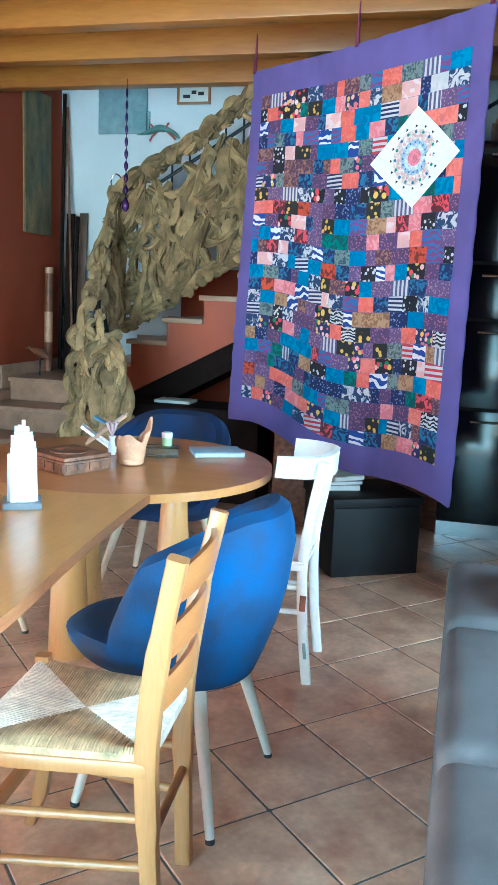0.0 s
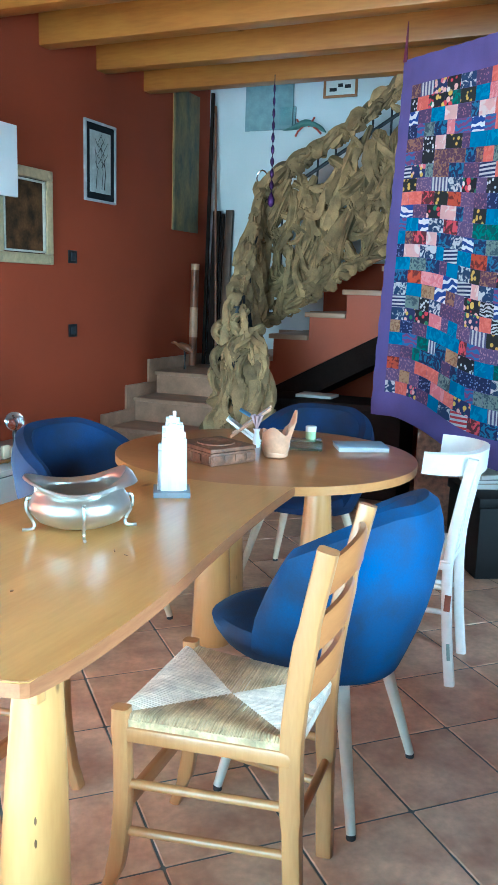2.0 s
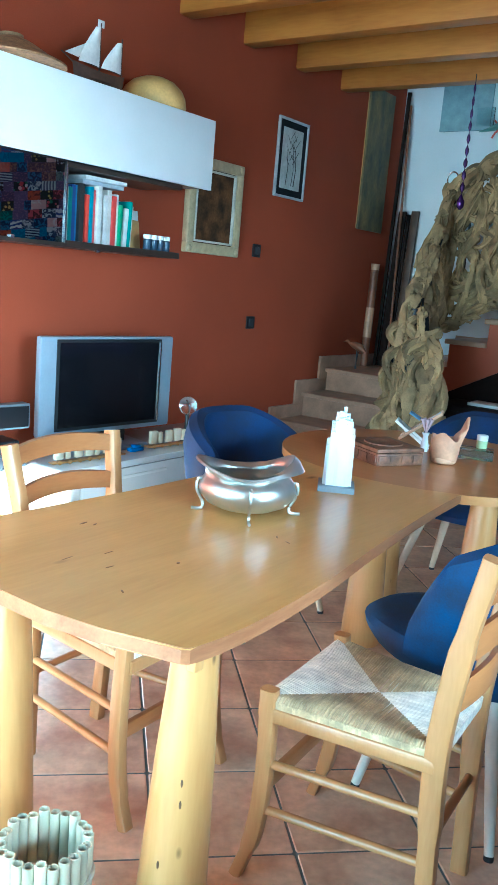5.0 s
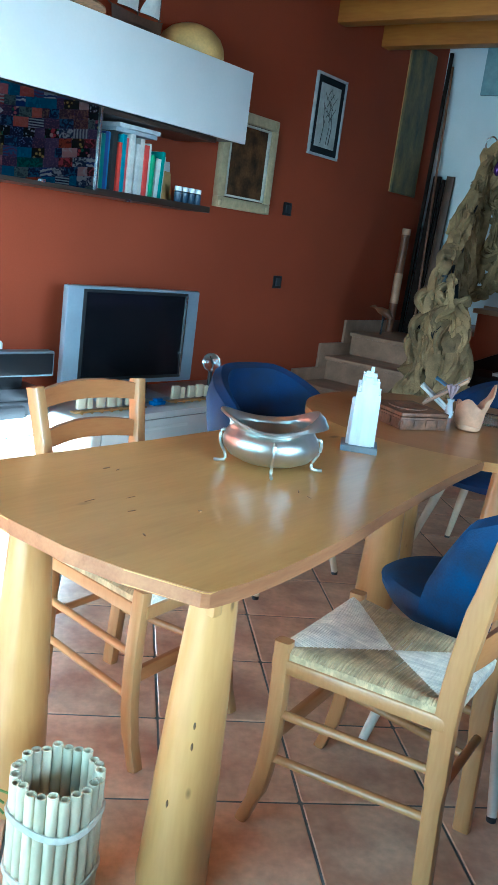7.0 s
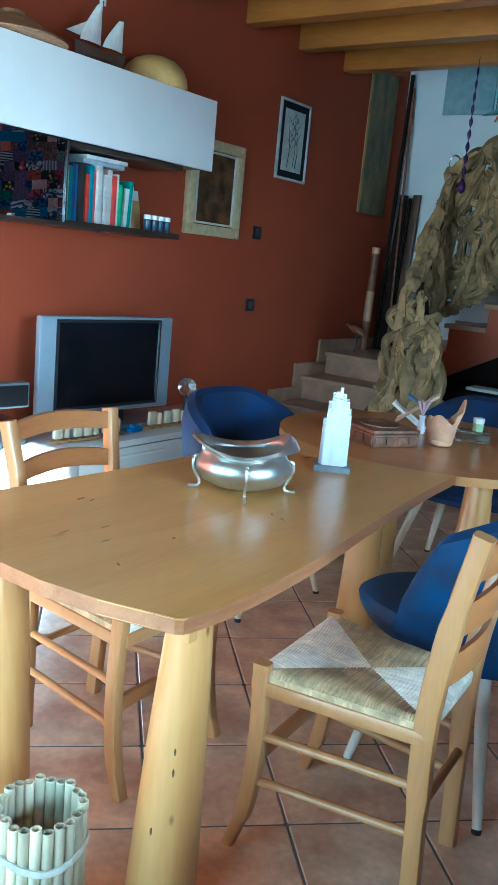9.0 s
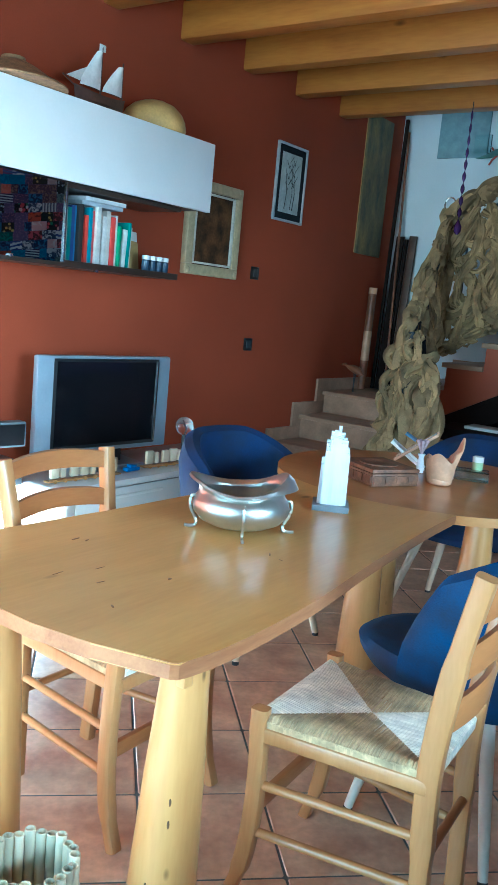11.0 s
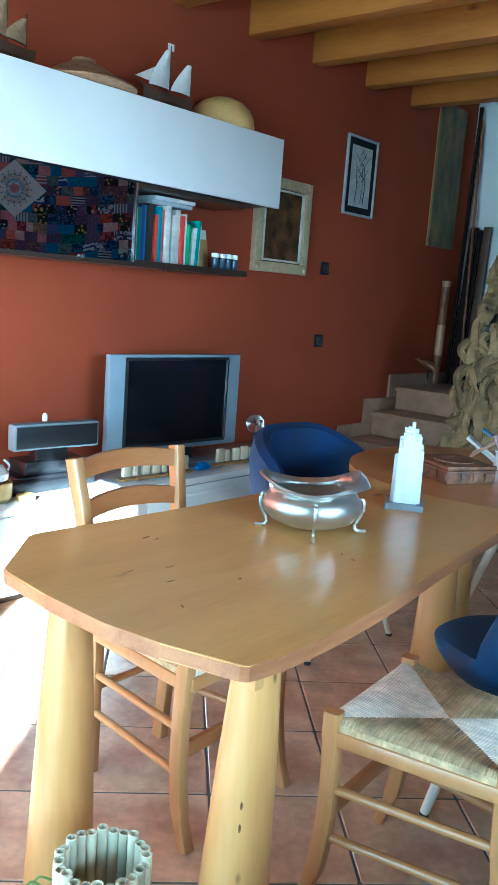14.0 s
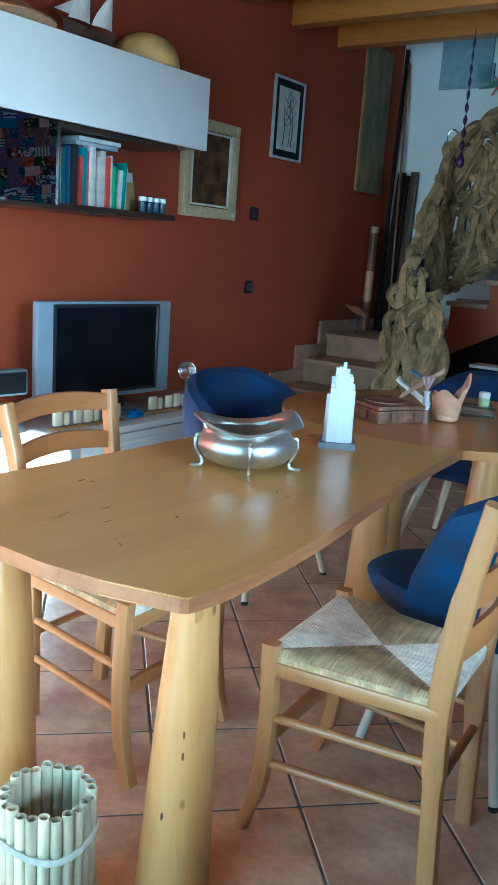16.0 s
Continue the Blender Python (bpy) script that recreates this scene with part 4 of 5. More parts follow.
for k, c in enumerate(COLS):
    w, h, d = rb.uniform(0.014, 0.03), rb.uniform(0.21, 0.275) - 0.03 * (k > 14), rb.uniform(0.17, 0.21)
    b = thing("book", pose(-3.13 + rb.uniform(-0.02, 0.01), y, 1.462, -3 if k > 15 else 0, 0, 0), "paperback book standing upright on the shelf", "book", "books on the shelf")
    part("cover", boxm(-d, 0.0, 0, w, 0, h, 0.0015), plain("book_cover", c, 0.5), b)
    part("page_block", boxm(-d - 0.001, -0.006, 0.003, w - 0.003, 0.004, h + 0.0008), PAPER, b)
    y += w + 0.0015
for z, dy, c in ((0.0, 0.0, (0.45, 0.5, 0.55)), (0.022, 0.02, (0.65, 0.68, 0.7))):
    b = tagged(part("book", boxm(-3.32, -3.15, 2.82 + dy, 3.1 + dy, 1.738 + z, 1.758 + z, 0.002), plain("flat_book", c, 0.5)), "book lying flat on top of the others", "book", "books on the shelf")
for k in range(4):
    j = thing("jar", pose(-3.13, 3.27 + 0.05 * k, 1.462), "small dark blue glass jar with a white lid", "jar", "small jars on the shelf")
    part("glass", lathe(bmesh.new(), [(0.019, 0), (0.021, 0.004), (0.021, 0.05), (0.015, 0.056)], 16), plain("dark_jar_glass", (0.05, 0.075, 0.12), 0.15), j)
    part("lid", lathe(bmesh.new(), [(0.02, 0.056), (0.021, 0.058), (0.021, 0.076), (0.018, 0.079)], 16), WHITE_GLOSS, j, "screw lid")
card = thing("carved_card", pose(-3.25, 3.3, 1.462, 0, -8, 10), "tan carved wooden plaque leaning on the wall", "ornament")
part("plaque", prism(bmesh.new(), [(-0.05, 0), (0.05, 0), (0.055, 0.14), (0.03, 0.19), (-0.03, 0.19), (-0.055, 0.14)], -0.008, 0.008, "x", 0.003), GOURD, card)
part("tag", boxm(0.009, 0.012, -0.03, 0.04, 0.15, 0.2, 0.001), PAPER, card)
# on top of the cabinet
gourd = tagged(part("gourd_bowl", lathe(bmesh.new(), [(0.17, 0), (0.178, 0.02), (0.17, 0.06), (0.15, 0.1), (0.11, 0.135), (0.06, 0.155), (0.012, 0.162)], 32), GOURD), "golden upturned calabash bowl on the wall cabinet", "bowl")
gourd.location = (-3.24, 3.37, 2.187)
hat = tagged(part("straw_hat", lathe(bmesh.new(), [(0.24, 0), (0.24, 0.008), (0.17, 0.038), (0.1, 0.078), (0.055, 0.098), (0.05, 0.112), (0.02, 0.116)], 36), STRAW), "wide conical brown straw hat on the wall cabinet", "hat")
hat.location = (-3.2, 2.42, 2.187)


def ship(name, m, sail, masts, label):
    s = thing(name, m, label, "model ship", "model ships")
    n = 13
    loops = []
    for k in range(n):
        u = k / (n - 1) * 2 - 1
        w = 0.03 * max(0.05, 1 - abs(u) ** 2.5)
        sh = 0.02 * u * u
        loops.append([(w, 0.17 * u, 0.075 + sh), (w * 0.85, 0.16 * u, 0.04), (0, 0.145 * u, 0.018), (-w * 0.85, 0.16 * u, 0.04), (-w, 0.17 * u, 0.075 + sh)])
    part("hull", rings(bmesh.new(), loops), HULL, s, "dark wooden hull")
    part("cradle", boxm(-0.03, 0.03, -0.07, 0.07, 0, 0.022, 0.003), HULL, s)
    for y, h in masts:
        part("mast", tube(bmesh.new(), [(0, y, 0.05), (0, y, h)], 0.004, 8), HULL, s)
        sl = []
        for i in range(7):
            f = i / 6
            wd = 0.132 * (1 - 0.78 * f ** 1.3)
            row = [Vector((0.012 * math.sin(math.pi * q / 5) + 0.006, y - 0.006 - wd * q / 5, 0.1 + (h - 0.125) * f)) for q in range(6)]
            sl.append(row + [p - Vector((0.002, 0, 0)) for p in row[::-1]])
        part("sail", rings(bmesh.new(), sl), sail, s, "curved cloth sail")
        part("yard", tube(bmesh.new(), [(0, y + 0.01, 0.1), (0, y - 0.09, 0.105)], 0.003, 6), HULL, s)
    part("bowsprit", tube(bmesh.new(), [(0, -0.16, 0.085), (0, -0.24, 0.12)], 0.003, 6), HULL, s)
    part("pennant", boxm(-0.002, 0.002, masts[0][0] - 0.02, masts[0][0] + 0.02, masts[0][1] - 0.02, masts[0][1] + 0.012, 0.001), sail, s)
    jib = prism(bmesh.new(), [(-0.22, 0.12), (masts[0][0] - 0.135, 0.115), (masts[0][0] - 0.03, masts[0][1] - 0.08)], 0.0, 0.002, "x")
    part("jib", jib, sail, s)
    return s


ship("model_ship", pose(-3.2, 2.94, 2.187), SAIL, ((0.0, 0.3), (0.145, 0.265)), "wooden model schooner with ivory sails")
ship("model_ship", pose(-3.2, 2.03, 2.187, 0, 0, 12), TANSAIL, ((0.0, 0.27), (0.11, 0.22)), "wooden model ship with a tan sail")

# ---- pictures and fittings on the red wall ----
def framed(name, y0, y1, z0, z1, w, mat, label, art, mount=None, depth=0.022, x=WX):
    f = thing(name, pose(x, 0, 0), label, "picture")
    for a in ((y0, y1, z1 - w, z1), (y0, y1, z0, z0 + w), (y0, y0 + w, z0 + w, z1 - w), (y1 - w, y1, z0 + w, z1 - w)):
        part("frame", boxm(0.002, depth, *a, min(0.006, w / 4)), mat, f)
    if mount:
        part("mount", boxm(0.003, depth * 0.5, y0 + w, y1 - w, z0 + w, z1 - w), mount[0], f)
        w += mount[1]
    part("picture", boxm(0.004, depth * 0.5 + 0.002, y0 + w, y1 - w, z0 + w, z1 - w), art, f)
    return f


INK = material("grey_ink_drawing", (0.6, 0.63, 0.62), 0.6, vary=0.2, scale=9, fine=60, second=(0.36, 0.39, 0.38))
OLD = material("dark_old_oil_painting", (0.15, 0.07, 0.025), 0.75, spec=0.2, vary=0.4, scale=11, second=(0.012, 0.008, 0.006))
MOSS = material("green_gold_abstract_painting", (0.24, 0.17, 0.06), 0.6, vary=0.35, scale=11, second=(0.05, 0.06, 0.04), stretch=(1, 1, 0.45))
pic = framed("framed_print", 4.77, 5.14, 1.925, 2.445, 0.016, plain("pale_silver_frame", (0.46, 0.49, 0.51), 0.4), "grey ink drawing of slender trees in a silver and black frame", INK, (BLACKCLOTH, 0.045))
for y, w, z1 in ((4.9, 0.008, 2.28), (4.97, 0.006, 2.32), (5.0, 0.01, 2.25)):
    part("drawn_trunk", bar(bmesh.new(), [(0.0135, y, 2.01), (0.0135, y + 0.015, 2.12), (0.0135, y - 0.01, z1)], 0.002, [w, w * 0.7, w * 0.3], (1, 0, 0)), BLACK, pic)
for k in range(16):
    y, z, s = 4.93 + 0.045 * (k % 3) * 0.8, 2.14 + 0.012 * k, 1 if k % 2 else -1
    part("drawn_branch", bar(bmesh.new(), [(0.0135, y, z), (0.0135, y + 0.025 * s, z + 0.03), (0.0135, y + 0.04 * s, z + 0.05)], 0.002, [0.005, 0.0035, 0.0015], (1, 0, 0)), BLACK, pic)
gold = framed("gilt_painting", 3.86, 4.385, 1.485, 2.05, 0.062, GOLDFRAME, "small dark oil painting in an ornate gilt frame", OLD, None, 0.045)
for a in ((3.93, 4.315, 1.97, 1.982), (3.93, 4.315, 1.553, 1.565), (3.93, 3.942, 1.565, 1.97), (4.303, 4.315, 1.565, 1.97)):
    part("inner_moulding", boxm(0.02, 0.042, *a, 0.003), CORD, gold, "pale inner moulding")
for yy in (3.875, 4.37):
    for zz in (1.5, 2.035):
        part("corner_ornament", lathe(bmesh.new(), [(0.024, 0), (0.018, 0.008), (0.006, 0.014)], 10), GOLDFRAME, gold).matrix_basis = pose(0.04, yy + (0.012 if yy < 4 else -0.012), zz + (0.012 if zz < 1.8 else -0.012), 0, 90, 0)
tall = thing("tall_canvas", pose(WX, 5.965, 1.82), "tall narrow green and gold abstract canvas", "picture")
part("canvas", boxm(0.012, 0.03, 0, 0.41, 0, 1.08, 0.003), MOSS, tall)
for a in ((0.005, 0.405, 0.005, 0.045), (0.005, 0.405, 1.035, 1.075), (0.005, 0.045, 0.045, 1.035), (0.365, 0.405, 0.045, 1.035)):
    part("stretcher_bar", boxm(0.002, 0.0118, *a), PINE_LEG, tall)
for y, z in ((4.637, 1.547), (4.633, 1.065)):
    o = thing("light_switch", pose(WX, y, z), "square black wall socket on the red wall", "switch", "black wall switches")
    part("plate", boxm(0.001, 0.011, -0.045, 0.045, -0.042, 0.042, 0.004), BLACK, o)
    part("rocker", boxm(0.011, 0.017, -0.025, 0.025, -0.025, 0.025, 0.003), plain("switch_grey", (0.05, 0.055, 0.06), 0.3), o)

# ---- landing things ----
stick = thing("rain_stick", pose(-3.362, 6.3, 0.717), "tall copper-brown bamboo rain stick with pale bands", "ornament")
part("tube", tube(bmesh.new(), [(0, 0, 0), (0.0, 0.02, 0.85)], 0.033, 16), COPPER, stick)
for z, h in ((0.24, 0.25), (0.8, 0.05)):
    part("band", tube(bmesh.new(), [(0, 0.02 * z / 0.85, z), (0, 0.02 * (z + h) / 0.85, z + h)], 0.035, 16), SHELLWOOD, stick, "pale cord band")
for k, (x, y, h, m) in enumerate(((-3.36, 6.5, 2.25, SHADE_DARKWOOD), (-3.3, 6.5, 1.3, SHADE_DARKWOOD), (-3.25, 6.52, 1.28, SHADE_DARKWOOD), (-3.2, 6.54, 1.31, HULL))):
    b = tagged(part("wooden_board", bar(bmesh.new(), [(0, 0, 0), (0.02, 0.05, h)], 0.07 if k % 2 else 0.03, 0.025, (1, 0, 0)), m), "long dark wooden board leaning in the corner", "board", "boards in the corner")
    b.location = (x, y, 0.717)
pole = tagged(part("bamboo_pole", tube(bmesh.new(), [(0, 0, 0), (-0.1, 0.1, 2.15)], 0.01, 10), COPPER), "long thin bamboo pole leaning against the wall", "pole")
pole.location = (-3.22, 6.46, 0.717)
bird = thing("metal_bird", pose(-3.25, 5.95, 0.717), "small dark metal bird figure standing on the landing", "ornament")
part("body", tube(bmesh.new(), [(-0.08, 0, 0.2), (-0.03, 0, 0.19), (0.03, 0, 0.17), (0.08, 0, 0.14)], [0.008, 0.028, 0.034, 0.008], 12), COPPER, bird)
part("beak", tube(bmesh.new(), [(-0.075, 0, 0.2), (-0.09, 0, 0.215), (-0.13, 0, 0.205)], [0.012, 0.013, 0.002], 8), COPPER, bird)
part("leg", tube(bmesh.new(), [(0, -0.01, 0.17), (0.01, -0.01, 0)], 0.005, 8), IRON, bird)
part("leg", tube(bmesh.new(), [(0.01, 0.01, 0.17), (-0.01, 0.01, 0)], 0.005, 8), IRON, bird)
# white wall
glassart = thing("frosted_picture", pose(-2.85, NY, 2.91), "frosted pale green glass wall panel", "picture")
part("panel", boxm(-0.21, 0.21, -0.03, -0.01, -0.25, 0.35, 0.003), plain("frosted_green_glass", (0.27, 0.37, 0.4), 0.25, 0.08), glassart)
part("bracket", boxm(0.1, 0.24, -0.04, -0.02, -0.22, -0.08, 0.004), BLUEGLASS, glassart)
smallpic = framed("small_picture", -0.14, 0.14, -0.2, 0.2, 0.02, BEECH_DARK, "small ink picture in a thin brown frame", PAPER)
smallpic.matrix_basis = pose(-2.25, NY, 3.08, 0, 0, -90)
for y, z, w in ((-0.06, -0.14, 0.03), (0.0, -0.11, 0.02), (0.06, -0.12, 0.025)):
    part("ink_mark", boxm(0.0135, 0.0145, y - w, y + w, z - 0.012, z + 0.015, 0.0004), BLACK, smallpic)
liz = thing("lizard_ornament", pose(-2.52, NY - 0.03, 2.67), "red and green metal lizard on the white wall", "ornament")
part("body", tube(bmesh.new(), curve_pts([(-0.2, 0, -0.02), (-0.1, 0, 0.0), (0.0, 0, 0.03), (0.1, 0, 0.0), (0.17, 0, -0.05)], 5), [0.004, 0.007, 0.01, 0.013, 0.016, 0.02, 0.024, 0.026, 0.028, 0.028, 0.028, 0.026, 0.024, 0.022, 0.02, 0.019, 0.018, 0.017, 0.015, 0.01, 0.005], 10), plain("lizard_green", (0.12, 0.22, 0.2), 0.4), liz)
for x, dx, dz in ((-0.03, -0.06, -0.07), (0.06, 0.07, -0.06), (0.02, 0.05, 0.07), (-0.02, -0.06, 0.06)):
    part("leg", tube(bmesh.new(), [(x, 0, 0.0), (x + dx * 0.6, -0.01, dz * 0.5), (x + dx, 0, dz)], 0.008, 8), plain("lizard_red", (0.5, 0.08, 0.05), 0.4), liz)
chain = thing("bead_chain", pose(-2.33, 5.45, 0), "hanging string of purple twisted beads with a drop", "ornament")
part("string", tube(bmesh.new(), [(0, 0, 2.79), (0, 0, 2.0)], 0.003, 6), IRON, chain)
BEAD = plain("purple_metal_bead", (0.09, 0.03, 0.16), 0.25, metal=0.6)
for k in range(9):
    z, r = 2.7 - 0.078 * k, 0.008 + 0.001 * k
    part("bead", lathe(bmesh.new(), [(0.002, z - 0.037), (r, z - 0.012), (r, z + 0.01), (0.002, z + 0.036)], 10), BEAD, chain)
part("drop", lathe(bmesh.new(), [(0.006, 1.93), (0.024, 1.95), (0.026, 1.985), (0.004, 2.03)], 12), BEAD, chain)

# ---- on the tables ----
bowl = thing("silver_bowl", pose(-1.265, 1.69, 0.752, 0, 0, 40), "tarnished silver bowl with a wavy rim on curled feet", "bowl")
bowl.scale = (1.0, 1.0, 1.12)
def ring_at(r, z, wave, curl=0.0):
    out = []
    for k in range(56):
        a = 2 * math.pi * k / 56
        c = math.cos(a)
        end = max(0, c) ** 3
        w = wave * (0.006 * c + 0.012 * math.cos(2 * a) + 0.014 * end + 0.01 * max(0, -c) ** 4)
        rr = r + wave * (0.012 * max(0, -c) ** 4 - 0.006 * abs(math.sin(a)) ** 2) + curl * 0.016 * end
        out.append(Vector((rr * 1.08 * c, rr * 0.95 * math.sin(a), z + w - curl * 0.03 * end)))
    return out
prof = [(0.03, 0.012, 0), (0.07, 0.014, 0), (0.098, 0.026, 0), (0.116, 0.046, 0), (0.119, 0.06, 0), (0.114, 0.076, 0), (0.105, 0.086, 0.1), (0.099, 0.093, 0.5), (0.101, 0.101, 0.8), (0.109, 0.109, 1), (0.117, 0.111, 1, 0.5), (0.119, 0.109, 1, 1), (0.116, 0.1135, 1, 0.45), (0.108, 0.1125, 1), (0.097, 0.102, 0.8), (0.095, 0.094, 0.5), (0.101, 0.084, 0.1), (0.11, 0.07, 0), (0.112, 0.055, 0), (0.09, 0.03, 0), (0.02, 0.018, 0)]
part("body", rings(bmesh.new(), [ring_at(*p) for p in prof]), SILVER, bowl)
for a in (0, 90, 180, 270):
    c, s = 1.08 * math.cos(radians(a)), 0.97 * math.sin(radians(a))
    leg = [(0.111, 0.078), (0.122, 0.074), (0.1225, 0.05), (0.108, 0.022), (0.107, 0.008), (0.119, 0.004), (0.134, 0.0045)]
    part("foot", tube(bmesh.new(), curve_pts([(r * c, r * s, z) for r, z in leg], 5), 0.0042, 8), SILVER, bowl, "curled silver foot")

st = thing("selenite_tower", pose(-1.242, 2.128, 0.752, 0, 0, 30), "white raw selenite crystal tower on a grey stone base", "ornament")
part("base", boxm(-0.055, 0.055, -0.055, 0.055, 0, 0.018, 0.002), SLATE, st, "grey stone base")
bm = bmesh.new()
rs = random.Random(8)
NI, NJ = 8, 7
corner = {(i, j): (-0.041 + 0.0105 * i + rs.uniform(-0.0025, 0.0025), -0.036 + 0.0105 * j + rs.uniform(-0.0025, 0.0025)) for i in range(NI + 1) for j in range(NJ + 1)}
tall_at = {}
for i in range(NI):
    for j in range(NJ):
        edge = (i in (0, NI - 1)) + (j in (0, NJ - 1))
        if edge < 2:
            tall_at[i, j] = (0.166, 0.21, 0.233, 0.239, 0.241, 0.234, 0.226, 0.2)[i] - 0.004 * abs(j - 3) - 0.008 * edge + rs.uniform(-0.014, 0.004)
tall_at[4, 3] = 0.254


def blade(i, j, z):
    x, y = corner[i, j]
    k = 1.0 - 0.35 * (z - 0.018)
    return bm.verts.new((x * k, y * k, z))


for (i, j), h in tall_at.items():
    ring4 = ((i, j), (i + 1, j), (i + 1, j + 1), (i, j + 1))
    bm.faces.new([blade(a, c, h) for a, c in ring4])
    bm.faces.new([blade(a, c, 0.018) for a, c in ring4])
    for (a, c), (e, f), near in zip(ring4, ring4[1:] + ring4[:1], ((i, j - 1), (i + 1, j), (i, j + 1), (i - 1, j))):
        low = tall_at.get(near, 0.018)
        if low < h:
            bm.faces.new((blade(a, c, low), blade(e, f, low), blade(e, f, h), blade(a, c, h)))
bmesh.ops.remove_doubles(bm, verts=bm.verts, dist=0.00005)
part("crystal", bm, SELENITE, st, "ribbed translucent white crystal", False)

cb = thing("carved_box", pose(-1.368, 2.688, 0.749, 0, 0, 62), "square carved red-brown wooden box", "box")
part("base", boxm(-0.1, 0.1, -0.11, 0.11, 0, 0.046, 0.004), CARVED, cb)
part("lid", boxm(-0.102, 0.102, -0.112, 0.112, 0.048, 0.062, 0.004), CARVED, cb, "carved wooden lid")
part("inlay", lathe(bmesh.new(), [(0.07, 0.0615), (0.07, 0.066), (0.058, 0.068), (0.05, 0.064)], 28), CARVED, cb)
for x in (-0.075, -0.025, 0.025, 0.075):
    for sgn in (-1, 1):
        part("carving", boxm(x - 0.02, x + 0.02, min(0.109 * sgn, 0.115 * sgn), max(0.109 * sgn, 0.115 * sgn), 0.01, 0.038, 0.003), CARVED, cb)
        part("carving", boxm(min(0.099 * sgn, 0.105 * sgn), max(0.099 * sgn, 0.105 * sgn), x * 1.1 - 0.022, x * 1.1 + 0.022, 0.01, 0.038, 0.003), CARVED, cb)
deck = thing("toy_deckchair", pose(-1.4, 3.06, 0.749, 0, 0, 20), "miniature white wooden deckchair with pegs", "ornament")
for s in (-1, 1):
    part("bar", bar(bmesh.new(), [(-0.07, 0.04 * s, 0.03), (0.09, 0.04 * s, 0.15)], 0.01, 0.012, (0, 1, 0)), NOSING, deck)
    part("bar", bar(bmesh.new(), [(-0.09, 0.034 * s, 0.1), (0.05, 0.034 * s, 0.0)], 0.01, 0.012, (0, 1, 0)), WHITE_CHAIR, deck)
part("sling", bar(bmesh.new(), [(-0.085, 0, 0.105), (-0.04, 0, 0.05), (0.08, 0, 0.147)], 0.06, 0.004, (0, 1, 0)), plain("deck_canvas", (0.75, 0.76, 0.74), 0.8), deck)
part("panel", boxm(-0.1, -0.05, -0.03, 0.03, 0.098, 0.104), plain("blue_print", (0.1, 0.2, 0.35), 0.6), deck).rotation_euler = (0, 0.5, 0)
figs = thing("small_figurine", pose(-1.335, 2.99, 0.749), "little pale porcelain vase with dried sprigs", "ornament")
part("vase", lathe(bmesh.new(), [(0.014, 0), (0.016, 0.02), (0.01, 0.06), (0.016, 0.075)], 14), WHITE_GLOSS, figs)
for k in range(5):
    part("sprig", tube(bmesh.new(), [(0, 0, 0.07), (0.02 * math.cos(k * 1.3), 0.02 * math.sin(k * 1.3), 0.13)], [0.002, 0.008], 6), plain("dried_sprig", (0.55, 0.4, 0.42), 0.8), figs)
cone = thing("wooden_vessel", pose(-1.192, 2.845, 0.749, 0, 0, 14), "pinkish turned wooden vessel with torn pointed edges", "ornament")
loops = []
n = 40
def edge_h(a):
    return 0.075 + 0.105 * max(0, math.cos(a - 0.35)) ** 4 + 0.03 * max(0, math.cos(a - 2.9)) ** 4 + 0.045 * max(0, math.cos(a - 4.6)) ** 3
def vloop(r, v, dr=0.0):
    out = []
    for k in range(n):
        a = 2 * math.pi * k / n
        z = v * edge_h(a)
        rr = r + dr + 0.02 * max(0, v - 0.5) * (edge_h(a) > 0.12) * 2
        out.append(Vector((rr * math.cos(a), rr * math.sin(a), z)))
    return out
V = [(0.036, 0), (0.045, 0.05), (0.048, 0.16), (0.047, 0.2), (0.051, 0.25), (0.054, 0.5), (0.055, 0.8), (0.056, 1.0)]
loops = [vloop(r, v) for r, v in V] + [vloop(r, v, -0.006) for r, v in V[::-1][:-1]]
part("body", rings(bmesh.new(), loops), SHELLWOOD, cone)
tray = thing("glass_dish", pose(-1.155, 3.06, 0.749, 0, 0, 20), "pale green square glass dish", "dish")
part("dish", boxm(-0.06, 0.07, -0.05, 0.05, 0, 0.036, 0.004), BLUEGLASS, tray)
can = thing("candle", pose(-1.145, 3.1, 0.785), "small pale green candle in a glass", "candle")
part("wax", lathe(bmesh.new(), [(0.02, 0), (0.021, 0.004), (0.021, 0.04), (0.018, 0.043)], 18), plain("green_wax", (0.45, 0.58, 0.3), 0.5), can)
part("cap", lathe(bmesh.new(), [(0.0215, 0.03), (0.022, 0.05), (0.018, 0.052)], 18), PAPER, can)
nb = thing("notebook", pose(-0.958, 3.175, 0.749, 0, 0, 28), "pale blue spiral notebook lying closed", "notebook")
part("page_block", boxm(-0.1, 0.1, -0.073, 0.073, 0.002, 0.017, 0.001), PAPER, nb)
part("cover", boxm(-0.102, 0.102, -0.075, 0.075, 0.017, 0.02, 0.001), NOTE, nb, "pale blue cover")
for k in range(26):
    part("spiral", tube(bmesh.new(), [(-0.097 + 0.0078 * k, -0.073 - 0.006 * math.sin(a), 0.011 - 0.011 * math.cos(a)) for a in [math.pi * q / 4 for q in range(5)]], 0.0012, 5), WHITE_GLOSS, nb)

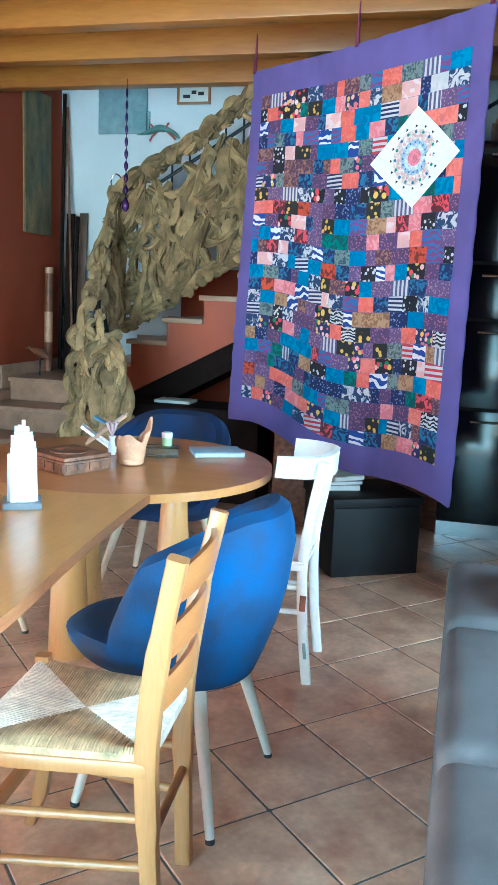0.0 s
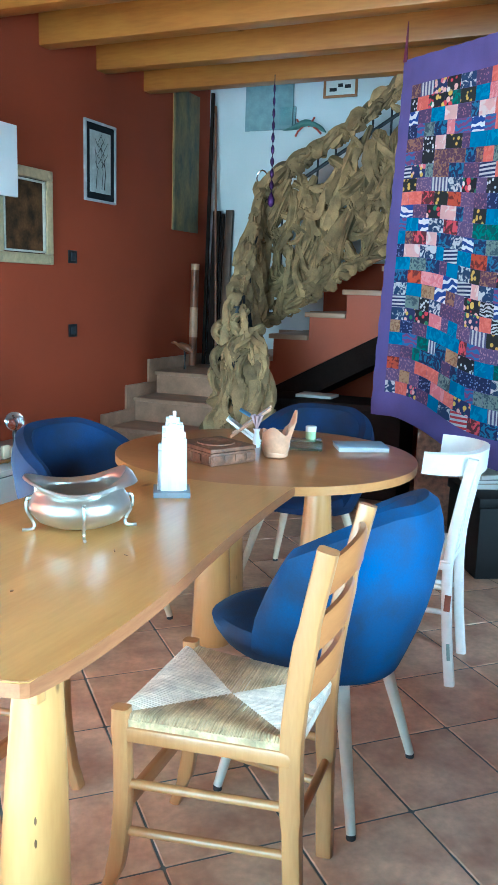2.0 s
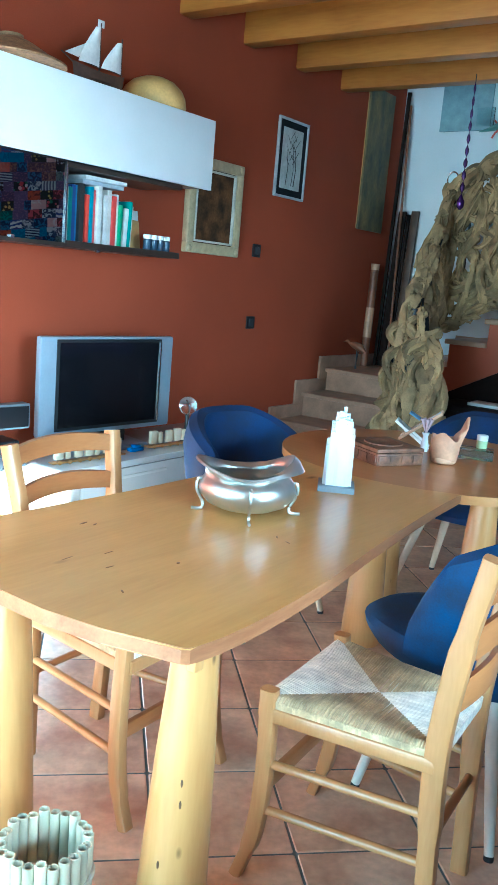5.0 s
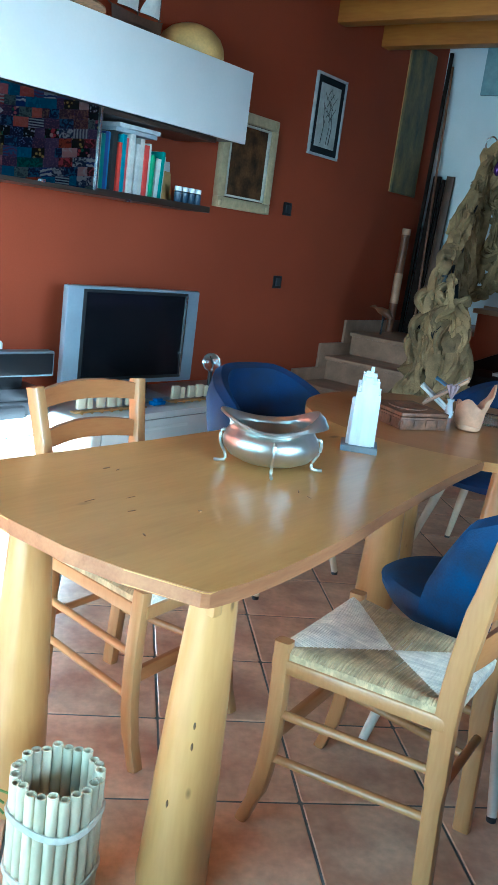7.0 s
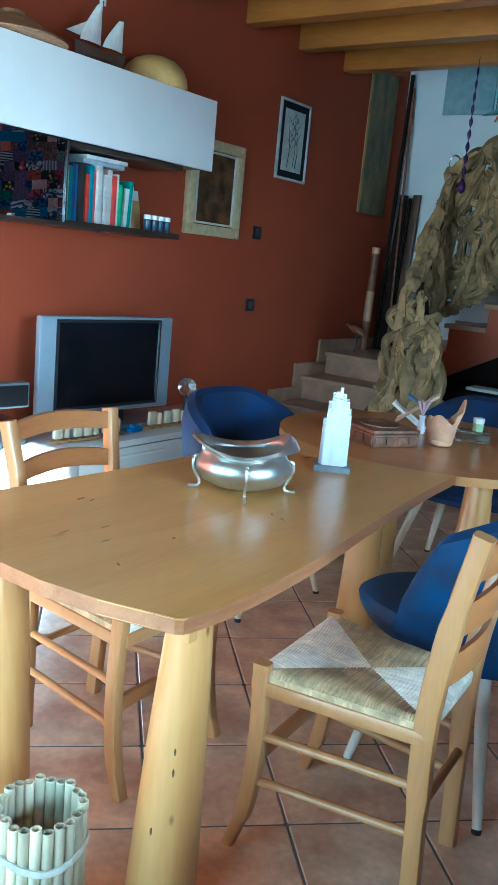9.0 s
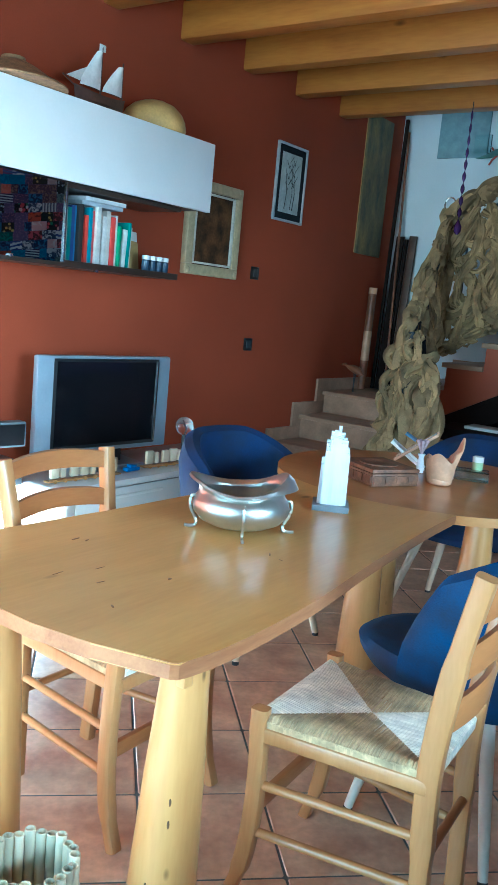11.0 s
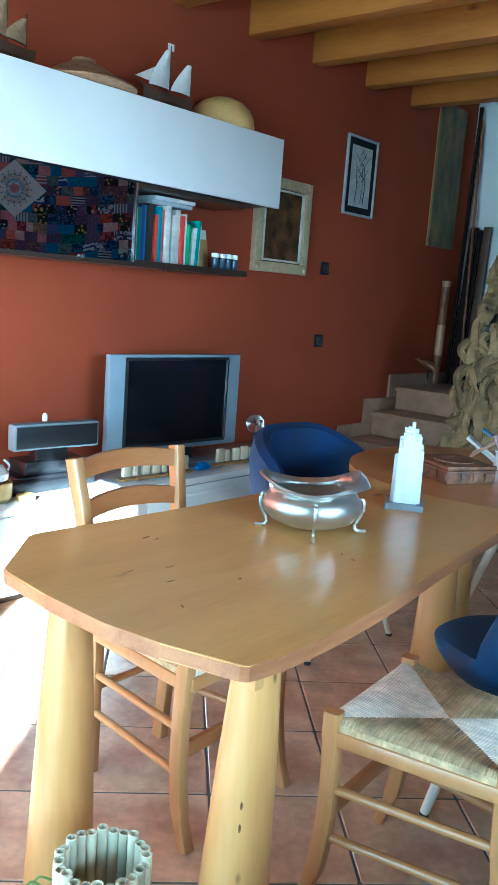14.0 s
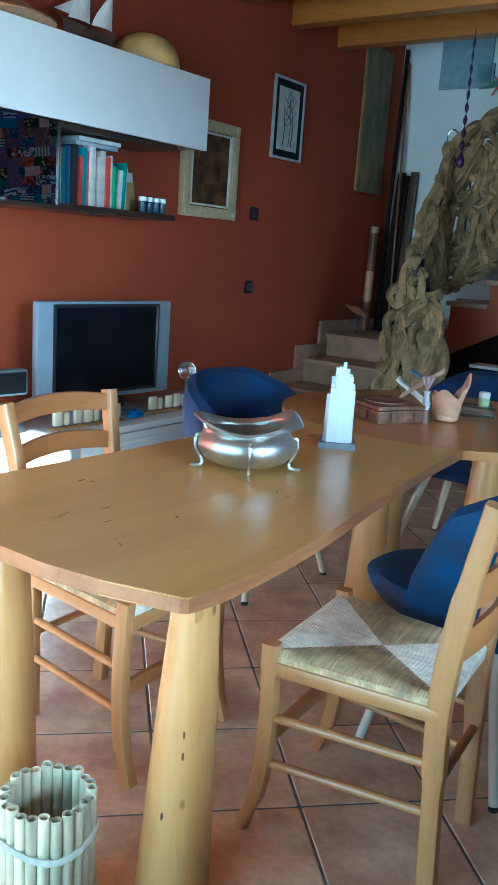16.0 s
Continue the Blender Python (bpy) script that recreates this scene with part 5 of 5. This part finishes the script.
# ---- bamboo basket ----
bk = thing("bamboo_basket", pose(-1.13, 0.918, 0), "round basket of bamboo canes bound with pale cord", "basket")
for k in range(23):
    a = 2 * math.pi * k / 23
    h = 0.279 + 0.005 * math.sin(k * 2.3)
    q = part("cane", lathe(bmesh.new(), [(0.0105, 0.004), (0.0115, 0.08), (0.0107, 0.085), (0.0115, 0.09), (0.0112, h * 0.7), (0.0104, h * 0.71), (0.0112, h * 0.72), (0.0113, h - 0.001), (0.0104, h), (0.0086, h), (0.0082, h - 0.02), (0.003, h - 0.021)], 12), BAMBOO, bk)
    q.location = (0.081 * math.cos(a), 0.081 * math.sin(a), 0)
part("bottom", lathe(bmesh.new(), [(0.064, 0.003), (0.064, 0.015)], 20), BAMBOO, bk)
for z in (0.07, 0.2):
    ctrl = [(0.0935 * math.cos(a), 0.0935 * math.sin(a), z + 0.008 * math.sin(a * 3)) for a in [2 * math.pi * k / 30 for k in range(31)]]
    part("cord", tube(bmesh.new(), ctrl, 0.004, 6, (1, 2.0)), CORD, bk, "pale cord binding")
for k in range(3):
    a = 3.6 + 0.3 * k
    part("sprig", tube(bmesh.new(), curve_pts([(0.1 * math.cos(a), 0.1 * math.sin(a), 0.2), (0.13 * math.cos(a), 0.13 * math.sin(a), 0.2 + 0.02 * k), (0.15 * math.cos(a), 0.15 * math.sin(a), 0.17 + 0.03 * k)], 4), 0.0025, 5), plain("green_stem", (0.12, 0.2, 0.05)), bk)

# ---- far side: trunk, sofa, kitchen ----
trunk = thing("black_chest", pose(-0.42, 4.33, 0, 0, 0, 30), "low black lacquered chest", "chest")
part("body", boxm(-0.3, 0.18, -0.2, 0.24, 0.0, 0.36, 0.008), BLACKLEATHER, trunk)
part("lid", boxm(-0.31, 0.19, -0.21, 0.25, 0.364, 0.41, 0.006), BLACKLEATHER, trunk, "black lid")
for k, (c, h) in enumerate((((0.5, 0.46, 0.36), 0.03), ((0.2, 0.2, 0.22), 0.022), ((0.6, 0.58, 0.5), 0.025))):
    b = thing("book", pose(-0.62, 4.32, 0.41 + sum((0.03, 0.022, 0.025)[:k]), 0, 0, 25 + 8 * k), "book lying in a pile on the black chest", "book", "books on the chest")
    part("cover", boxm(-0.09, 0.09, -0.12, 0.12, 0, h, 0.002), plain("pile_cover", c, 0.5), b)
    part("page_block", boxm(-0.086, 0.092, -0.122, 0.117, 0.004, h - 0.004), PAPER, b)
side = thing("brown_sideboard", pose(0, 0, 0), "red-brown wooden sideboard in the shade", "sideboard")
part("body", boxm(-1.1, -0.35, 4.9, 5.35, 0.0, 0.72, 0.006), CARVED, side)
part("top", boxm(-1.13, -0.32, 4.87, 5.38, 0.722, 0.76, 0.006), CARVED, side)
mag = tagged(part("magazine", boxm(-0.13, 0.13, -0.09, 0.09, 0, 0.02, 0.002), PAPER), "pale magazine lying on a low dark cabinet", "magazine")
mag.location = (-1.95, 5.5, 0.641)
lowc = thing("dark_low_cabinet", pose(0, 0, 0), "low dark cabinet under the stairs", "cabinet")
# Cabinet takes the same under-stair shade colour.
part("body", boxm(-2.25, -1.3, 5.3, 5.7, 0, 0.6, 0.004), SHADE_DARKWOOD, lowc)
part("top", boxm(-2.27, -1.28, 5.28, 5.7, 0.602, 0.64, 0.004), SHADE_DARKWOOD, lowc)
sofa = thing("sofa", pose(-0.012, 0, 0), "slate grey fabric sofa with soft seams", "sofa")
for y0, y1 in ((0.45, 1.29), (1.3, 1.885), (1.895, 2.4)):
    part("back_section", boxm(0.0, 0.24, y0, y1, 0.06, 0.66, 0.05, 4), GREYFABRIC, sofa, "padded back section")
part("base", boxm(0.24, 0.95, 0.45, 2.38, 0.06, 0.3, 0.04, 3), GREYFABRIC, sofa)
for y0, y1 in ((0.47, 1.4), (1.41, 2.2)):
    part("seat_cushion", boxm(0.24, 0.94, y0, y1, 0.3, 0.45, 0.05, 4), GREYFABRIC, sofa)
part("arm", boxm(0.24, 0.95, 2.2, 2.4, 0.06, 0.6, 0.05, 4), GREYFABRIC, sofa, "padded arm")
for x, y in ((0.08, 2.3), (0.85, 2.3), (0.08, 0.6), (0.85, 0.6)):
    part("foot", boxm(x - 0.03, x + 0.03, y - 0.03, y + 0.03, 0, 0.065, 0.004), BLACK, sofa)
cush = bmesh.new()
lp = []
for z, s in ((-0.06, 0.3), (-0.05, 0.75), (-0.02, 0.97), (0.0, 1.0), (0.02, 0.97), (0.05, 0.75), (0.06, 0.3)):
    lp.append([Vector((0.17 * s * math.copysign(abs(math.cos(a)) ** 0.45, math.cos(a)), 0.17 * s * math.copysign(abs(math.sin(a)) ** 0.45, math.sin(a)), z)) for a in [2 * math.pi * k / 40 for k in range(40)]])
cu = tagged(part("cushion", rings(cush, lp), BEIGEFABRIC), "beige knitted cushion leaning on the sofa arm", "cushion")
cu.matrix_basis = pose(0.3, 2.06, 0.6, 0, 78, 0)
tower = thing("oven_tower", pose(0, 0, 0), "black built-in kitchen tower with a glass oven", "kitchen unit")
part("carcass", boxm(-0.1, 0.9, 5.02, 5.6, 0.1, 2.3), BLACKLEATHER, tower)
part("plinth", boxm(-0.1, 0.9, 5.06, 5.55, 0, 0.1), STEEL, tower, "pale metal plinth")
for z0, z1 in ((0.11, 0.78), (0.8, 1.3), (1.32, 1.62), (1.64, 2.28)):
    d = part("front", boxm(-0.095, 0.895, 5.0, 5.02, z0, z1, 0.003), KITCHEN, tower, "black glass front")
    part("handle", tube(bmesh.new(), [(0.05, 4.98, z1 - 0.06), (0.75, 4.98, z1 - 0.06)], 0.008, 8), STEEL, d, "steel bar handle")
col = structure("column", boxm(0.42, 0.62, 3.5, 3.7, 0, 2.99), ORANGE, "orange ochre painted column", "column")

# ---- patchwork quilt ----
quilt = thing("patchwork_quilt", pose(0, 0, 0), "patchwork quilt of small printed squares with a purple border", "quilt")
QL, QR = Vector((-1.235, 4.6, 0)), Vector((-0.005, 3.66, 0))
QW, QTOP = (QR - QL).length, 2.585
QD = (QR - QL).normalized()
QN = Vector((QD.y, -QD.x, 0))


def quilt_height(u):
    return 1.9 + 0.19 * u - 0.035 * math.sin(u * 9.0)


def on_quilt(u, v, lift=0.0):
    """u along the width, v down, 0 to 1, with slow folds and a slight swing."""
    h = quilt_height(u)
    fold = 0.018 * math.sin(u * 13 + 2.5 * v) * (0.25 + v) + 0.005 * math.sin(u * 95 + 2 * math.sin(u * 17)) * max(0, 1 - v * 11) + 0.009 * math.sin(u * 34 + 1.5 * math.sin(u * 11)) * max(0, (v - 0.9) / 0.1) + 0.003 * math.sin(v * 80 + u * 40) * (u < 0.06 or u > 0.94) + 0.03 * v * v * math.sin(u * 6 + 1)
    p = QL + QD * (u * QW) + QN * (fold + lift)
    p += -QD * (0.075 - 0.07 * u) * v
    p.z = QTOP - h * v - 0.012 * math.sin(u * math.pi)
    return p


NUX, NVY = 15, 24
U0, U1, V0, V1 = 0.062, 0.94, 0.073, 0.928
bm = bmesh.new()
nu, nv = 60, 60
for lift, flip in ((0.0, False), (-0.008, True)):
    grid = [[bm.verts.new(on_quilt(i / nu, j / nv, lift)) for j in range(nv + 1)] for i in range(nu + 1)]
    for i in range(nu):
        for j in range(nv):
            bm.faces.new((grid[i][j], grid[i + 1][j], grid[i + 1][j + 1], grid[i][j + 1]))
part("border", bm, PURPLE, quilt, "gathered purple cotton border")


def printed(name, base, ink, kind, scale):
    """Cotton with a small print: stripes, dots, marbled or flowered."""
    m = material(name, base, 0.85, vary=0.08, scale=12, bump=0.2, fine=300)
    n, l, b = m.node_tree.nodes, m.node_tree.links, m.node_tree.nodes["Principled BSDF"]
    src = b.inputs["Base Color"].links[0].from_socket
    co = n.new("ShaderNodeTexCoord")
    if kind == "stripe" or kind == "zebra":
        tx = n.new("ShaderNodeTexWave")
        tx.bands_direction = "Z" if scale > 0 else "X"
        tx.inputs["Scale"].default_value = abs(scale)
        tx.inputs["Distortion"].default_value = 9.0 if kind == "zebra" else 0.3
        tx.inputs["Detail Scale"].default_value = 1.5
        out, lo, hi = tx.outputs["Fac"], 0.45, 0.55
    elif kind == "flower":
        tx = n.new("ShaderNodeTexVoronoi")
        tx.inputs["Scale"].default_value = scale
        pick, leaf = n.new("ShaderNodeValToRGB"), n.new("ShaderNodeMix")
        pick.color_ramp.interpolation = "CONSTANT"
        for pos, c in ((0.0, ink), (0.35, (0.72, 0.5, 0.1)), (0.55, (0.75, 0.45, 0.42)), (0.75, (0.05, 0.2, 0.1)), (0.9, (0.75, 0.72, 0.7))):
            e = pick.color_ramp.elements[0] if pos == 0 else pick.color_ramp.elements.new(pos)
            e.position, e.color = pos, (*c, 1)
        l.new(tx.outputs["Color"], pick.inputs[0])
        out, lo, hi = tx.outputs["Distance"], 0.52, 0.44
    elif kind == "dot":
        tx = n.new("ShaderNodeTexVoronoi")
        tx.inputs["Scale"].default_value = scale
        out, lo, hi = tx.outputs["Distance"], 0.36, 0.3
    else:
        tx = n.new("ShaderNodeTexNoise")
        tx.inputs["Scale"].default_value = scale
        tx.inputs["Distortion"].default_value = 1.5
        out, lo, hi = tx.outputs[0], 0.5, 0.56
    l.new(co.outputs["Object"], tx.inputs[0])
    rp = n.new("ShaderNodeMapRange")
    rp.inputs[1].default_value, rp.inputs[2].default_value = lo, hi
    l.new(out, rp.inputs[0])
    mx = n.new("ShaderNodeMix")
    mx.data_type = "RGBA"
    mx.inputs[7].default_value = (*ink, 1)
    l.new(rp.outputs[0], mx.inputs[0])
    l.new(src, mx.inputs[6])
    if kind == "flower":
        l.new(pick.outputs[0], mx.inputs[7])
    l.new(mx.outputs[2], b.inputs["Base Color"])
    return m


WHT, BLK, NVY_, CORAL, TEAL, PINK, CYAN = (0.58, 0.58, 0.62), (0.012, 0.012, 0.02), (0.012, 0.022, 0.1), (0.66, 0.13, 0.1), (0.01, 0.09, 0.09), (0.66, 0.2, 0.24), (0.01, 0.16, 0.36)
CLOTH = [
    printed("coral_cotton", CORAL, (0.72, 0.18, 0.14), "marble", 30), printed("coral_cotton_b", (0.7, 0.17, 0.14), (0.75, 0.22, 0.18), "marble", 30),
    printed("navy_dotted", NVY_, (0.2, 0.25, 0.5), "dot", 70), printed("navy_marbled", NVY_, (0.04, 0.16, 0.32), "marble", 28), printed("navy_swirl", (0.02, 0.05, 0.14), WHT, "marble", 24),
    printed("purple_print", (0.09, 0.05, 0.14), (0.3, 0.12, 0.2), "dot", 75), printed("purple_print_b", (0.13, 0.08, 0.2), (0.35, 0.2, 0.3), "dot", 85), printed("plum_print", (0.1, 0.04, 0.08), (0.3, 0.15, 0.1), "marble", 45),
    printed("teal_marbled", TEAL, (0.02, 0.2, 0.17), "marble", 25), printed("cyan_cotton", CYAN, (0.02, 0.24, 0.46), "marble", 20), printed("cyan_cotton_b", (0.01, 0.2, 0.42), CYAN, "marble", 20),
    printed("white_cotton", WHT, (0.5, 0.52, 0.56), "marble", 18), printed("zebra", WHT, BLK, "zebra", 18), printed("stripe_red", WHT, (0.45, 0.04, 0.06), "stripe", 13),
    printed("stripe_navy", WHT, NVY_, "stripe", 16), printed("stripe_upright", WHT, (0.1, 0.1, 0.2), "stripe", -16), printed("black_dots", BLK, WHT, "dot", 42),
    printed("pink_cotton", PINK, (0.72, 0.3, 0.33), "marble", 24), printed("red_flower", (0.1, 0.02, 0.03), (0.6, 0.07, 0.1), "marble", 26), printed("yellow_flower", (0.02, 0.02, 0.02), (0.66, 0.42, 0.08), "dot", 30),
    printed("tan_print", (0.42, 0.25, 0.14), (0.25, 0.12, 0.06), "marble", 34), printed("grey_green_print", (0.2, 0.26, 0.25), (0.06, 0.09, 0.12), "marble", 40), printed("orange_red_print", (0.5, 0.07, 0.03), (0.15, 0.02, 0.02), "marble", 24),
    printed("black_floral", BLK, (0.6, 0.05, 0.08), "flower", 34), printed("navy_floral", (0.02, 0.03, 0.12), (0.65, 0.15, 0.2), "flower", 40), printed("flag_swirl", (0.02, 0.06, 0.3), (0.75, 0.74, 0.78), "zebra", 8), printed("purple_swirl", (0.18, 0.06, 0.2), (0.05, 0.15, 0.4), "zebra", 11), printed("pale_pink_print", (0.72, 0.42, 0.42), (0.74, 0.6, 0.6), "marble", 12),
]
WEIGHT = [4, 3, 4, 5, 3, 8, 7, 4, 4, 4, 3, 1, 2, 1, 1, 2, 2, 2, 3, 2, 2, 3, 1, 3, 4, 3, 4, 3]
rq = random.Random(21)
DU, DV = (U1 - U0) / NUX, (V1 - V0) / NVY
CEN = (U0 + 12.05 * DU, V0 + 5.63 * DV)      # the white diamond
def patch(ua, ub, va, vb):
    b2 = bmesh.new()
    g = [[b2.verts.new(on_quilt(ua + (ub - ua) * a / 3, va + (vb - va) * c / 3, 0.004 + 0.003 * math.sin(a / 3 * math.pi) * math.sin(c / 3 * math.pi))) for c in range(4)] for a in range(4)]
    for a in range(3):
        for c in range(3):
            b2.faces.new((g[a][c], g[a + 1][c], g[a + 1][c + 1], g[a][c + 1]))
    part("patch", b2, rq.choices(CLOTH, WEIGHT)[0], quilt)


for j in range(NVY):        # rows of equal height, pieces of uneven width
    u = U0
    va, vb = V0 + j * DV + 0.0003, V0 + (j + 1) * DV - 0.0003
    while u < U1 - 1e-4:
        w = DU * rq.choice((0.6, 0.8, 0.95, 1.05, 1.15, 1.25))
        if U1 - u - w < 0.4 * DU:
            w = U1 - u
        patch(u + 0.0003, u + w - 0.0003, va, vb)
        u += w
DIAMOND = plain("white_cotton_panel", (0.82, 0.82, 0.84), 0.85, 0.03)


def flat_on_quilt(points, lift):
    """A polygon of (across, down) metres round the diamond's centre, laid on the cloth."""
    b2 = bmesh.new()
    vs = []
    for a, d in points:
        vs.append(b2.verts.new(on_quilt(CEN[0] + a / QW, CEN[1] + d / quilt_height(CEN[0]), lift)))
    c0 = b2.verts.new(on_quilt(CEN[0] + sum(p[0] for p in points) / len(points) / QW, CEN[1] + sum(p[1] for p in points) / len(points) / quilt_height(CEN[0]), lift))
    for k in range(len(vs)):
        b2.faces.new((vs[k], vs[(k + 1) % len(vs)], c0))
    return b2


def disc(x, y, r, n=18):
    return [(x + r * math.cos(2 * math.pi * k / n), y + r * math.sin(2 * math.pi * k / n)) for k in range(n)]


dia = [(0, -0.235), (0.06, -0.175), (0.12, -0.115), (0.18, -0.055), (0.235, 0), (0.18, 0.055), (0.12, 0.115), (0.06, 0.175), (0, 0.235), (-0.06, 0.175), (-0.12, 0.115), (-0.18, 0.055), (-0.235, 0), (-0.18, -0.055), (-0.12, -0.115), (-0.06, -0.175)]
dia = [(a * 1.08, d * 0.92) for a, d in dia]
panel = part("diamond_panel", flat_on_quilt(dia, 0.012), DIAMOND, quilt, "white diamond panel with a printed rosette")
rose = [(0.12, 0.0135, (0.72, 0.62, 0.6)), (0.075, 0.0145, (0.4, 0.55, 0.75)), (0.055, 0.0155, (0.62, 0.7, 0.8)), (0.036, 0.0165, (0.75, 0.22, 0.3))]
for r, lift, c in rose:
    part("rosette", flat_on_quilt(disc(0, 0, r, 28), lift), plain("rosette_print", c, 0.85, 0.2, 60), panel, smooth=False)
PET = [plain("petal_black", (0.03, 0.03, 0.05)), plain("petal_blue", (0.05, 0.15, 0.35)), plain("petal_pink", (0.7, 0.35, 0.4)), plain("petal_green", (0.05, 0.3, 0.25))]
for k in range(16):
    a = 2 * math.pi * k / 16
    for rr, s, m, lift in ((0.132, 0.009, 0, 0.0137), (0.108, 0.0075, 3 if k % 2 else 1, 0.0147), (0.09, 0.006, 2, 0.0152), (0.064, 0.0045, 1, 0.0162)):
        part("petal", flat_on_quilt(disc(rr * math.cos(a), rr * math.sin(a), s, 3 if m == 0 else 8), lift + 0.001), PET[m], panel, smooth=False)
for u in (0.01, 0.5, 0.99):
    p = on_quilt(u, 0.0)
    part("cord", tube(bmesh.new(), [p - Vector((0, 0, 0.01)), p + Vector((0.005, 0, 0.19))], [0.012, 0.003], 8), plain("dark_red_cord", (0.16, 0.02, 0.06)), quilt, "dark red hanging cord")

# ---- floor tiles, laid diagonally ----
floor = structure("floor", boxm(WX, EX, SY - 0.25, NY, -0.1, -0.003), GROUT, "terracotta tiled floor laid diagonally with grey joints", "floor")
S, K = 0.345, math.sqrt(0.5)
hw = S / 2 - 0.0035


def tile_mesh(k):
    r = random.Random(100 + k)
    b2 = bmesh.new()
    c = 0.005
    def ringz(w, z):
        o = []
        for sx, sy in ((1, 1), (-1, 1), (-1, -1), (1, -1)):
            q = [(w * sx, (w - c) * sy), ((w - c) * sx, w * sy)]
            o += q if sx * sy > 0 else q[::-1]
        return [Vector((x + r.uniform(-0.0006, 0.0006), y + r.uniform(-0.0006, 0.0006), z)) for x, y in o]
    rings(b2, [ringz(hw, -0.008), ringz(hw, -0.002), ringz(hw - 0.003, 0.0)])
    return mesh_of(b2, "tile", TILE, False)


TILES = [tile_mesh(k) for k in range(6)]
spots = []
for a in range(-30, 40):
    for b in range(-30, 40):
        u, v = a + 0.5 + 3.25, b + 0.5 + 6.03
        x, y = S * K * (u - v), S * K * (u + v)
        if WX + 0.2 < x < EX - 0.2 and SY < y < NY - 0.2:
            spots.append(((x + 1.0) ** 2 + (y - 2.2) ** 2, x, y))
spots.sort()
rt_ = random.Random(4)
for d, x, y in spots[:300]:
    o = new("tile", TILES[rt_.randrange(6)])
    o.parent = floor
    o.matrix_basis = pose(x, y, 0.0, 0, 0, 45 + 90 * rt_.randrange(4))
rest = bmesh.new()
for d, x, y in spots[300:]:
    m = pose(x, y, 0, 0, 0, 45)
    r0 = [m @ Vector(p) for p in ((hw, hw, 0), (-hw, hw, 0), (-hw, -hw, 0), (hw, -hw, 0))]
    rings(rest, [[p - Vector((0, 0, 0.006)) for p in r0], r0])
o = part("far_tiles", rest, TILE, floor)
o["kind"] = "stuff"
